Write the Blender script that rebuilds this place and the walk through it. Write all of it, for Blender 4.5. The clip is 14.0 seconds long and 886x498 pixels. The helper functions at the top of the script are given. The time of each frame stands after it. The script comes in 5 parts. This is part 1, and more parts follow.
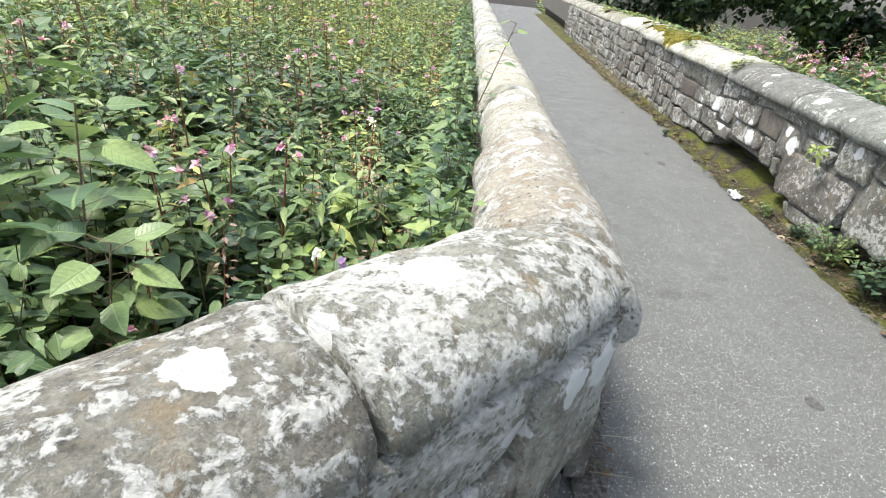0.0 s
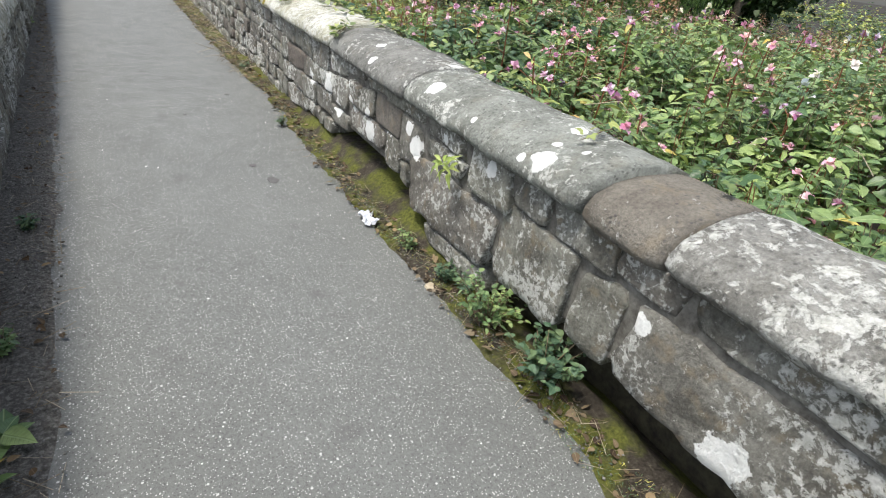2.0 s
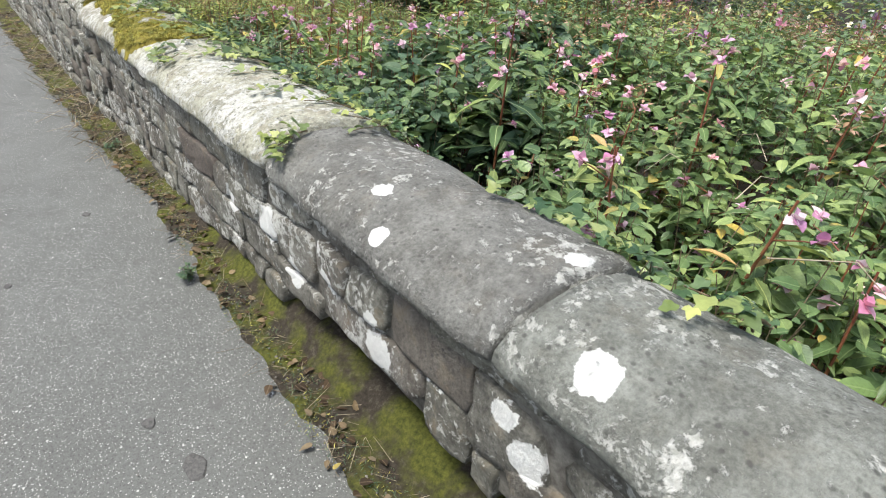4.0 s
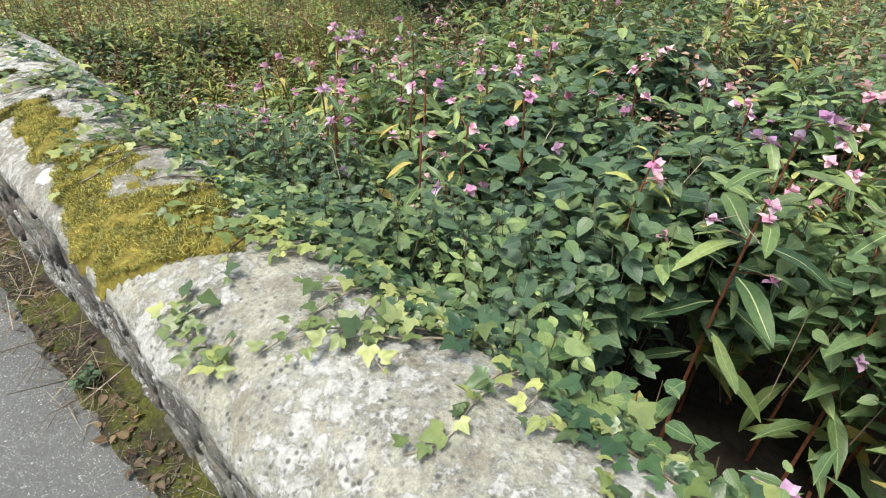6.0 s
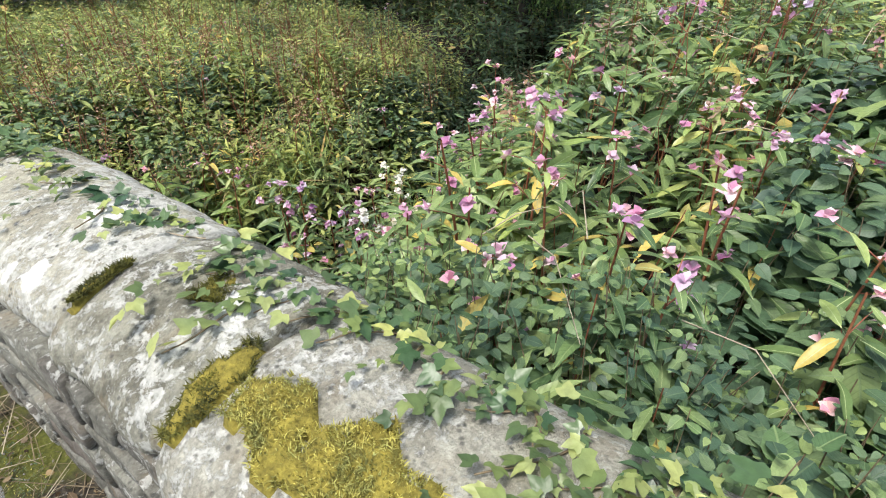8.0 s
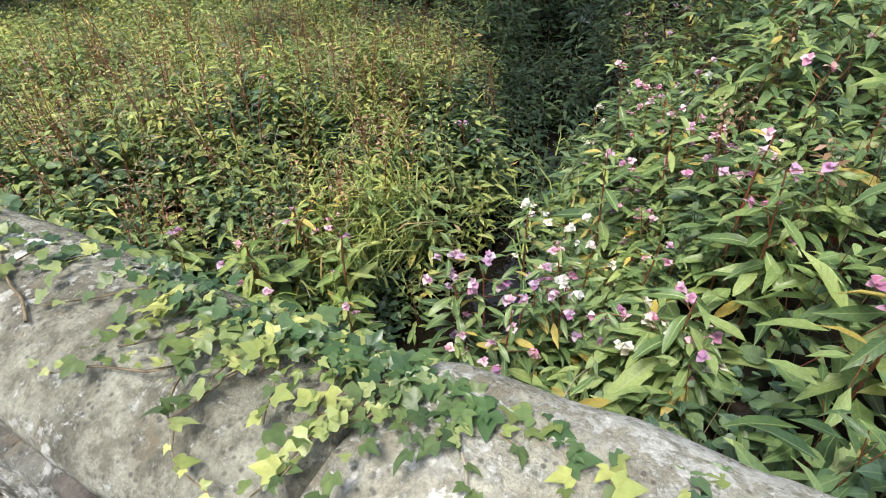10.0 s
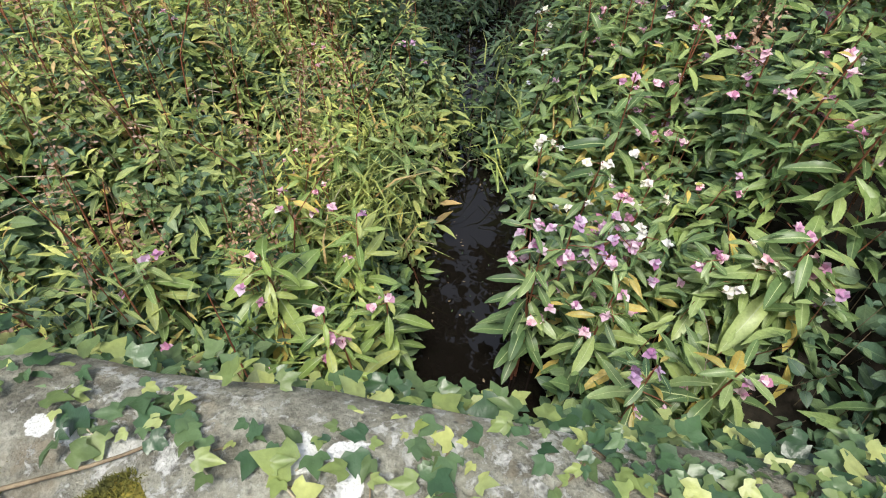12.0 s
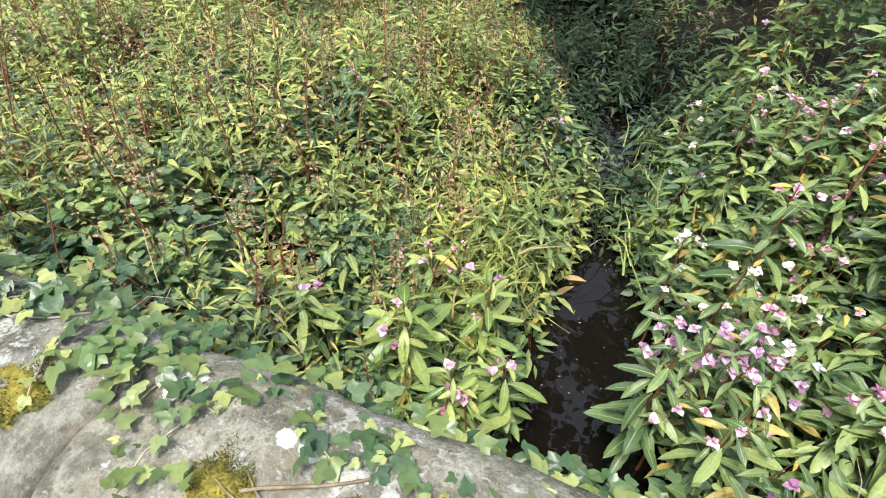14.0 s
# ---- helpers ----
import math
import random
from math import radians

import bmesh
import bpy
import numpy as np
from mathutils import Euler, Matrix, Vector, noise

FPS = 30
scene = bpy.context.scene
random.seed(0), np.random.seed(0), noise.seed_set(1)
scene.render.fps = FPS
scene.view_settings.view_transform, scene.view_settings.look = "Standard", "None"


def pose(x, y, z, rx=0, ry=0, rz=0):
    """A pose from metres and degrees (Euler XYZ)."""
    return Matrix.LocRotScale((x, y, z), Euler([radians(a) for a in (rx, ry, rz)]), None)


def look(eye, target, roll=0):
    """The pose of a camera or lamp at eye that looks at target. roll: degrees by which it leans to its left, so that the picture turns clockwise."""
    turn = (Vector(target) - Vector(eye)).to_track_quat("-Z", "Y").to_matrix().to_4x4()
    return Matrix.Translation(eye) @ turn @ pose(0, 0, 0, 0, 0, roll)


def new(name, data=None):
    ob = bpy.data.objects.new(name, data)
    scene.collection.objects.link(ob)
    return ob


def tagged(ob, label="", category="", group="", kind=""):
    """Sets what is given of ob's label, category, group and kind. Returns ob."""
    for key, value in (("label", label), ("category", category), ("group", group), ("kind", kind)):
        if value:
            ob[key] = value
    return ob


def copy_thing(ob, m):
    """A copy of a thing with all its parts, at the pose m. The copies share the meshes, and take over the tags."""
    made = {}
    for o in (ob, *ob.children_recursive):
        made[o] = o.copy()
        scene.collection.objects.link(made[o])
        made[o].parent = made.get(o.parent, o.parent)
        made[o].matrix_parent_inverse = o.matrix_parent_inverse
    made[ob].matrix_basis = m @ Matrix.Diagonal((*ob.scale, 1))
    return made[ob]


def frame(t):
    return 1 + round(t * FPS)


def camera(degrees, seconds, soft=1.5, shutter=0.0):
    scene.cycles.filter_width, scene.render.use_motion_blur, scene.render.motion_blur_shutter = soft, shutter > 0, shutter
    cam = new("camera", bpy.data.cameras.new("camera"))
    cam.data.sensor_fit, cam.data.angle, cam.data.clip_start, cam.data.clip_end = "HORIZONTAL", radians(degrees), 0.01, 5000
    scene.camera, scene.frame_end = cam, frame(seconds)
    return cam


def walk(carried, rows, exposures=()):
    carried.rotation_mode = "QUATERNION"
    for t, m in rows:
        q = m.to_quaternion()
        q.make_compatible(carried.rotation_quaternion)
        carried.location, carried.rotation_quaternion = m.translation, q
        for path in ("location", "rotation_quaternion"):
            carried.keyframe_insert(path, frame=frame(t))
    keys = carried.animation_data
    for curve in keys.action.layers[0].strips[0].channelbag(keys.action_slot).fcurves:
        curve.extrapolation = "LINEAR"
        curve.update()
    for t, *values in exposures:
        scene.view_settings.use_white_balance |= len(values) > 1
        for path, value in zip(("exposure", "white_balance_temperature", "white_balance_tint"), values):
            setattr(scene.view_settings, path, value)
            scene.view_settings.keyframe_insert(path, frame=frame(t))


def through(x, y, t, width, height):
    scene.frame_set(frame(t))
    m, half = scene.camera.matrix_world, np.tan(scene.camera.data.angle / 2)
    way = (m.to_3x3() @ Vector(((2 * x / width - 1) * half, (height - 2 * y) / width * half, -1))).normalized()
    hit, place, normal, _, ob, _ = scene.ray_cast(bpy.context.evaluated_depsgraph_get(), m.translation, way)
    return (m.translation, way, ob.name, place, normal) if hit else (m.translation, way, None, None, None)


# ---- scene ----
cam = camera(78.6, 14.0, soft=1.1)
PATH = [
    (0, (-1.995, -3.662, 1.226), (-2.059, -1.889, 0.303), 6.0),
    (0.2, (-1.929, -3.544, 1.211), (-1.845, -1.797, 0.241), 5.5),
    (0.5, (-1.83, -3.358, 1.21), (-1.559, -1.623, 0.255), 8.9),
    (0.8, (-1.693, -3.181, 1.220), (-1.267, -1.480, 0.258), 7.2),
    (1, (-1.581, -3.051, 1.212), (-1.06, -1.395, 0.22), 6.4),
    (1.5, (-1.3, -2.705, 1.255), (-0.605, -1.113, 0.263), 5.8),
    (2, (-1.14, -2.302, 1.276), (-0.208, -0.828, 0.296), 7.4),
    (2.5, (-0.995, -1.89, 1.273), (0.009, -0.47, 0.285), 5.0),
    (2.8, (-0.873, -1.619, 1.268), (0.145, -0.208, 0.281), 5.1),
    (3, (-0.836, -1.454, 1.318), (0.188, -0.076, 0.291), 4.5),
    (3.5, (-0.758, -0.995, 1.353), (0.345, 0.324, 0.332), 5.9),
    (3.7, (-0.725, -0.825, 1.359), (0.403, 0.477, 0.341), 5.7),
    (5.8, (-0.217, 1.158, 1.593), (0.967, 2.305, 0.462), 0.7),
    (6, (-0.211, 1.336, 1.574), (0.985, 2.468, 0.44), 0.8),
    (6.5, (-0.256, 1.806, 1.572), (1.014, 2.872, 0.453), 0.1),
    (7, (-0.202, 2.27, 1.527), (1.076, 3.322, 0.405), 1.5),
    (7.2, (-0.161, 2.458, 1.548), (1.104, 3.515, 0.416), 0.0),
    (7.5, (-0.135, 2.711, 1.547), (1.132, 3.757, 0.407), 0.3),
    (8, (-0.163, 3.204, 1.578), (1.148, 4.195, 0.437), -2.1),
    (8.2, (-0.162, 3.385, 1.560), (1.165, 4.388, 0.449), -1.4),
    (8.5, (-0.15, 3.677, 1.564), (1.179, 4.664, 0.441), 0.7),
    (9, (-0.093, 4.113, 1.583), (1.228, 5.093, 0.445), -0.2),
    (9.2, (-0.106, 4.267, 1.58), (1.222, 5.231, 0.436), -1.1),
    (11.3, (-0.13, 6.47, 1.732), (1.233, 6.783, 0.303), -0.8),
    (11.5, (-0.074, 6.51, 1.72), (1.278, 6.757, 0.267), 0.5),
    (12, (0.091, 6.576, 1.684), (1.388, 6.719, 0.168), 2.1),
    (12.5, (0.147, 6.637, 1.672), (1.422, 6.766, 0.136), 3.9),
    (13, (0.143, 6.664, 1.692), (1.405, 6.854, 0.153), 3.0),
    (13.2, (0.134, 6.678, 1.706), (1.396, 6.912, 0.173), 2.8),
    (13.5, (0.113, 6.71, 1.73), (1.391, 7.072, 0.236), 1.2),
    (14, (-0.005, 6.815, 1.807), (1.347, 7.325, 0.423), 1.7),
]
walk(cam, [(t, look(eye, target, roll)) for t, eye, target, roll in PATH],
     [(0, 1.42), (1.2, 1.2), (3.7, 1.12), (6, 1.05), (8, 1.15), (9, 1.18), (11.5, 1.08), (12.7, 1.15), (13.3, 1.3), (14, 1.5)])

# ---- world and light ----
world = bpy.data.worlds.new("sky")
scene.world = world
world.use_nodes = True
wn = world.node_tree
sky = wn.nodes.new("ShaderNodeTexSky")
sky.sky_type, sky.sun_disc = "NISHITA", False
sky.sun_elevation, sky.sun_rotation = radians(69), radians(-80)
sky.air_density, sky.dust_density, sky.ozone_density = 1.0, 3.0, 1.0
haze = wn.nodes.new("ShaderNodeHueSaturation")
haze.inputs["Saturation"].default_value = 0.6
wn.links.new(sky.outputs[0], haze.inputs["Color"])
wn.links.new(haze.outputs[0], wn.nodes["Background"].inputs[0])
wn.nodes["Background"].inputs[1].default_value = 0.135
SUN = 2.0
sun = new("sun", bpy.data.lights.new("sun", "SUN"))
sun.data.energy, sun.data.angle, sun.data.color = SUN, radians(16), (1.0, 0.95, 0.87)
sun.matrix_world = look((-3.2, 0.6, 8.5), (0, 0, 0))

# ---- materials ----


class Mat:
    """A node material under construction."""

    def __init__(self, name, rough=0.8, spec=0.3):
        self.m = bpy.data.materials.new(name)
        self.m.use_nodes = True
        self.t = self.m.node_tree
        self.b = self.t.nodes["Principled BSDF"]
        self.b.inputs["Roughness"].default_value = rough
        self.b.inputs["Specular IOR Level"].default_value = spec
        self.co = self.t.nodes.new("ShaderNodeNewGeometry").outputs["Position"]

    def add(self, kind, **props):
        n = self.t.nodes.new(kind)
        for k, v in props.items():
            if k == "operation":
                n.operation = v
            elif k == "blend_type":
                n.blend_type = v
            elif k == "data_type":
                n.data_type = v
            elif k == "feature":
                n.feature = v
        return n

    def link(self, a, b):
        self.t.links.new(a, b)

    def noise(self, scale, detail=4.0, rough=0.6, dist=0.0):
        n = self.add("ShaderNodeTexNoise")
        n.inputs["Scale"].default_value, n.inputs["Detail"].default_value = scale, detail
        n.inputs["Roughness"].default_value, n.inputs["Distortion"].default_value = rough, dist
        self.link(self.co, n.inputs["Vector"])
        return n.outputs["Fac"]

    def cells(self, scale, feature="F1"):
        n = self.add("ShaderNodeTexVoronoi", feature=feature)
        n.inputs["Scale"].default_value = scale
        self.link(self.co, n.inputs["Vector"])
        return n.outputs["Distance"]

    def ramp(self, fac, stops):
        n = self.add("ShaderNodeValToRGB")
        e = n.color_ramp.elements
        while len(e) < len(stops):
            e.new(0.5)
        for el, (p, c) in zip(e, stops):
            el.position = p
            el.color = (*c, 1) if isinstance(c, tuple) else (c, c, c, 1)
        self.link(fac, n.inputs[0])
        return n.outputs[0]

    def mix(self, fac, a, b, how="MIX"):
        n = self.add("ShaderNodeMix", data_type="RGBA", blend_type=how)
        for sock, v in ((n.inputs[0], fac), (n.inputs[6], a), (n.inputs[7], b)):
            if isinstance(v, (int, float)):
                sock.default_value = v
            elif isinstance(v, tuple):
                sock.default_value = (*v, 1)
            else:
                self.link(v, sock)
        return n.outputs[2]

    def math(self, op, a, b=0.0):
        n = self.add("ShaderNodeMath", operation=op)
        for sock, v in ((n.inputs[0], a), (n.inputs[1], b)):
            if isinstance(v, (int, float)):
                sock.default_value = v
            else:
                self.link(v, sock)
        return n.outputs[0]

    def bump(self, h, strength=0.5, dist=0.01):
        n = self.add("ShaderNodeBump")
        n.inputs["Strength"].default_value, n.inputs["Distance"].default_value = strength, dist
        self.link(h, n.inputs["Height"])
        self.link(n.outputs[0], self.b.inputs["Normal"])

    def color(self, c):
        if isinstance(c, tuple):
            self.b.inputs["Base Color"].default_value = (*c, 1)
        else:
            self.link(c, self.b.inputs["Base Color"])
        return self.m

    def island(self):
        return self.add("ShaderNodeNewGeometry").outputs["Random Per Island"]

    def obj_random(self):
        return self.add("ShaderNodeObjectInfo").outputs["Random"]


def stone_material(name, dark, mid, light, lichen=0.5, speck=True, warm=0.3, spots=(), grain=26, mottle=0.0):
    m = Mat(name, 0.92, 0.25)
    big = m.math("ADD", m.math("MULTIPLY", m.noise(5, 5, 0.6), 0.6), m.math("MULTIPLY", m.noise(23, 6, 0.7), 0.4))
    c = m.ramp(big, [(0.3, dark), (0.5, mid), (0.72, light)])
    tone = m.ramp(m.obj_random(), [(0.0, (0.80, 0.78, 0.75)), (0.5, (0.91, 0.96, 0.92)), (1.0, (1.08, 1.14, 1.04))])
    c = m.mix(0.8, c, tone, "MULTIPLY")
    fine = m.noise(90, 6, 0.75)
    c = m.mix(0.75, c, m.ramp(fine, [(0.3, 0.45), (0.6, 1.1)]), "MULTIPLY")
    if mottle:
        blot = m.math("ADD", m.math("MULTIPLY", m.noise(14, 7, 0.75), 0.7), m.math("MULTIPLY", m.noise(4, 3), 0.3))
        c = m.mix(mottle, c, m.ramp(blot, [(0.44, (0.36, 0.34, 0.31)), (0.53, (1.0, 1.0, 1.0))]), "MULTIPLY")
    brown = m.ramp(m.noise(11, 3, 0.6), [(0.55, 0.0), (0.68, 1.0)])
    c = m.mix(m.math("MULTIPLY", brown, warm), c, (0.24, 0.19, 0.12))
    patch = m.noise(grain, 8, 0.75, 0.3)
    big_patch = m.noise(3.1, 2, 0.5)
    pale = m.ramp(m.math("ADD", m.math("MULTIPLY", patch, 0.75), m.math("MULTIPLY", big_patch, 0.35)),
                  [(0.66 - 0.18 * lichen, 0.0), (0.70 - 0.18 * lichen, 1.0)])
    c = m.mix(m.math("MULTIPLY", pale, 0.8), c, m.mix(m.ramp(m.noise(70, 5), [(0.35, 0.0), (0.65, 1.0)]), (0.40, 0.41, 0.37), (0.66, 0.665, 0.63)))
    if speck:
        pits = m.ramp(m.cells(45), [(0.14, 1.0), (0.3, 0.0)])
        thin = m.ramp(m.noise(9, 4), [(0.42, 0.0), (0.56, 1.0)])
        c = m.mix(m.math("MULTIPLY", m.math("MULTIPLY", pits, thin), 0.75), c, (0.07, 0.07, 0.065))
    nearest = None
    for x, y, z, r in spots:
        d = m.add("ShaderNodeVectorMath", operation="DISTANCE")
        m.link(m.co, d.inputs[0])
        d.inputs[1].default_value = (x, y, z)
        v = m.math("DIVIDE", d.outputs["Value"], r)
        nearest = v if nearest is None else m.math("MINIMUM", nearest, v)
    if spots:
        wob = m.math("MULTIPLY", m.math("SUBTRACT", m.noise(20, 5, 0.65), 0.42), 1.3)
        inside = m.ramp(m.math("ADD", nearest, wob), [(0.93, 1.0), (1.0, 0.0)])
        c = m.mix(m.math("MULTIPLY", inside, 0.93), c, m.mix(m.noise(45, 4), (0.60, 0.62, 0.59), (0.84, 0.85, 0.83)))
    m.bump(m.math("ADD", m.math("MULTIPLY", fine, 0.5), m.math("ADD", m.noise(24, 6, 0.7), m.math("MULTIPLY", pale, 0.12))), 0.95, 0.018)
    return m.color(c)


def leaf_material(name, dark, mid, light, odd=None, gloss=0.36, through=0.24, patch=1.6, veins=True):
    m = Mat(name, gloss, 0.35)
    r = m.math("FRACT", m.math("ADD", m.island(), m.obj_random()))
    stops = [(0.0, dark), (0.5, mid), (0.9, light)]
    if odd:
        stops += [(0.955, light), (0.965, odd)]
    c = m.ramp(r, stops)
    zone = m.ramp(m.noise(patch, 3, 0.6), [(0.35, (0.60, 0.70, 0.74)), (0.65, (1.32, 1.25, 0.9))])
    c = m.mix(0.8, c, zone, "MULTIPLY")
    c = m.mix(0.35, c, m.ramp(m.noise(55, 3), [(0.35, 0.6), (0.65, 1.25)]), "MULTIPLY")
    if veins:
        leaf = m.add("ShaderNodeAttribute")
        leaf.attribute_name = "leaf"
        sep = m.add("ShaderNodeSeparateXYZ")
        m.link(leaf.outputs["Vector"], sep.inputs[0])
        across = m.math("ABSOLUTE", sep.outputs[0])
        rib = m.math("MULTIPLY", m.ramp(across, [(0.03, 1.0), (0.09, 0.0)]), sep.outputs[2])
        side = m.math("SINE", m.math("MULTIPLY", m.math("SUBTRACT", sep.outputs[1], m.math("MULTIPLY", across, 0.22)), 52.0))
        side = m.math("MULTIPLY", m.ramp(side, [(0.55, 0.0), (0.95, 1.0)]), sep.outputs[2])
        rim = m.math("MULTIPLY", m.ramp(across, [(0.75, 0.0), (1.0, 0.35)]), sep.outputs[2])
        c = m.mix(m.math("MULTIPLY", side, 0.28), c, (0.55, 0.62, 0.55), "MULTIPLY")
        c = m.mix(rim, c, (0.7, 0.75, 0.7), "MULTIPLY")
        c = m.mix(m.math("MULTIPLY", rib, 0.55), c, light)
        m.bump(m.math("SUBTRACT", m.math("MULTIPLY", m.noise(120, 2), 0.4), m.math("ADD", m.math("MULTIPLY", side, 0.4), rib)), 0.5, 0.003)
    else:
        m.bump(m.noise(120, 2), 0.25, 0.004)
    m.color(c)
    tr = m.add("ShaderNodeBsdfTranslucent")
    m.link(m.mix(1.0, c, (1.15, 1.14, 0.88), "MULTIPLY"), tr.inputs[0])
    mx = m.add("ShaderNodeMixShader")
    mx.inputs[0].default_value = through
    m.link(m.b.outputs[0], mx.inputs[1])
    m.link(tr.outputs[0], mx.inputs[2])
    m.link(mx.outputs[0], m.t.nodes["Material Output"].inputs[0])
    return m.m


def plain(name, a, b, scale=30.0, rough=0.8, bump=0.4, spec=0.3):
    m = Mat(name, rough, spec)
    m.bump(m.noise(scale * 2, 5), bump, 0.006)
    return m.color(m.mix(m.ramp(m.noise(scale, 5, 0.7), [(0.35, 0.0), (0.65, 1.0)]), a, b))


COPING_SPOTS = [(x, y, z - 0.068, r * 1.1) for x, y, z, r in [(0.0, -1.03, 0.77, 0.0465), (0.08, -0.99, 0.82, 0.0248), (0.2, -0.95, 0.85, 0.0372), (0.0, -0.6, 0.77, 0.0155), (0.03, -0.22, 0.8, 0.0496), (0.26, 0.0, 0.85, 0.0372),
                (0.1, -1.1, 0.83, 0.0217), (-0.02, -0.95, 0.75, 0.0186), (0.0, 0.42, 0.77, 0.031), (0.1, 0.55, 0.83, 0.031)]]
PALE_SPOTS = [(0.39, 7.55, 0.78, 0.055), (0.37, 7.21, 0.78, 0.04), (0.38, 6.83, 0.78, 0.045), (0.36, 7.27, 0.78, 0.03), (0.34, 6.74, 0.78, 0.03), (0.1, 5.36, 0.81, 0.166), (0.0, 5.28, 0.74, 0.101), (0.08, 4.70, 0.81, 0.0648), (0.04, 4.8, 0.8, 0.0576), (0.33, 4.75, 0.84, 0.072), (0.4, 6.75, 0.82, 0.0504), (0.3, 6.95, 0.84, 0.036),
              (0.22, 7.3, 0.84, 0.0432), (0.03, 3.33, 0.78, 0.0432), (0.3, 4.1, 0.84, 0.0648), (0.3, 2.1, 0.84, 0.03)]
SPLAY_SPOTS = [(-1.66, -2.66, 0.47, 0.07), (-1.74, -2.76, 0.48, 0.06), (-1.84, -2.87, 0.42, 0.04), (-2.02, -3.13, 0.68, 0.072), (-2.2, -2.98, 0.70, 0.042), (-1.9, -3.12, 0.60, 0.048), (-2.33, -3.12, 0.69, 0.06), (-2.05, -2.78, 0.70, 0.072), (-1.82, -2.95, 0.66, 0.054), (-2.55, -3.5, 0.68, 0.06)]
M_COPING = stone_material("coping_sandstone", (0.14, 0.14, 0.132), (0.23, 0.232, 0.222), (0.34, 0.345, 0.33), 0.36, spots=COPING_SPOTS, warm=0.12, mottle=0.4)
M_COPING_PALE = stone_material("lichened_coping_sandstone", (0.23, 0.22, 0.19), (0.42, 0.40, 0.345), (0.58, 0.56, 0.49), 0.64, spots=PALE_SPOTS, mottle=0.5)
M_COPING_CREAM = stone_material("cream_lichened_coping_sandstone", (0.27, 0.255, 0.205), (0.47, 0.45, 0.375), (0.66, 0.64, 0.55), 0.74, spots=PALE_SPOTS, mottle=0.38)
M_COPING_GREY = stone_material("mottled_coping_sandstone", (0.15, 0.145, 0.125), (0.30, 0.285, 0.245), (0.46, 0.445, 0.395), 0.42, spots=PALE_SPOTS, warm=0.45, mottle=0.7)
M_COPING_WEST = stone_material("blotched_coping_sandstone", (0.15, 0.145, 0.12), (0.31, 0.30, 0.26), (0.48, 0.47, 0.42), 0.76, warm=0.7, grain=24, spots=SPLAY_SPOTS, mottle=0.6)
M_SPLAY_FACE = stone_material("crusted_sandstone", (0.20, 0.185, 0.155), (0.38, 0.36, 0.31), (0.54, 0.52, 0.46), 0.72, warm=0.7, grain=22, spots=SPLAY_SPOTS, mottle=0.6)
M_COPING_NEAR = stone_material("whitened_coping_sandstone", (0.17, 0.17, 0.16), (0.29, 0.29, 0.275), (0.44, 0.445, 0.42), 0.68, warm=0.15, grain=22, mottle=0.5)
M_COPING_BROWN = stone_material("brown_sandstone", (0.10, 0.085, 0.075), (0.165, 0.145, 0.13), (0.24, 0.215, 0.195), 0.1)
M_COPING_TAN = stone_material("tan_coping_sandstone", (0.25, 0.23, 0.19), (0.43, 0.40, 0.335), (0.58, 0.55, 0.48), 0.56, warm=0.7, grain=30,
                              spots=[(-1.80, -1.75, 0.69, 0.05), (-1.85, -2.05, 0.7, 0.035), (-1.75, -1.3, 0.67, 0.06), (-1.86, -1.0, 0.7, 0.09), (-1.75, -0.75, 0.67, 0.08), (-1.9, -1.5, 0.7, 0.04)])
FACE_SPOTS = [(-0.02, 0.31, 0.50, 0.06), (-0.02, 0.18, 0.46, 0.085), (-0.02, -0.06, 0.50, 0.05), (-0.02, -0.15, 0.43, 0.07), (-0.02, -0.40, 0.55, 0.05), (-0.02, -0.47, 0.50, 0.05), (-0.02, -0.76, 0.565, 0.045), (-0.02, 0.77, 0.50, 0.045),
              (-0.02, 0.71, 0.39, 0.06), (-0.02, -1.56, 0.43, 0.045), (-0.02, 0.45, 0.42, 0.04), (-0.02, -2.12, 0.33, 0.04), (-0.02, -2.03, 0.24, 0.04), (-0.02, 0.42, 0.33, 0.07), (-0.02, 1.15, 0.40, 0.09), (-0.02, 0.95, 0.30, 0.07), (-0.02, -1.9, 0.25, 0.08), (-0.02, 1.5, 0.36, 0.07)]
M_RUBBLE = stone_material("rubble_sandstone", (0.11, 0.103, 0.092), (0.215, 0.205, 0.185), (0.36, 0.35, 0.32), 0.46, warm=0.45, grain=30, spots=FACE_SPOTS, mottle=0.55)
M_MORTAR = plain("mortar", (0.055, 0.05, 0.042), (0.17, 0.165, 0.145), 25)
M_LICHEN = plain("white_lichen", (0.62, 0.64, 0.60), (0.82, 0.83, 0.80), 60, 0.95, 0.5)


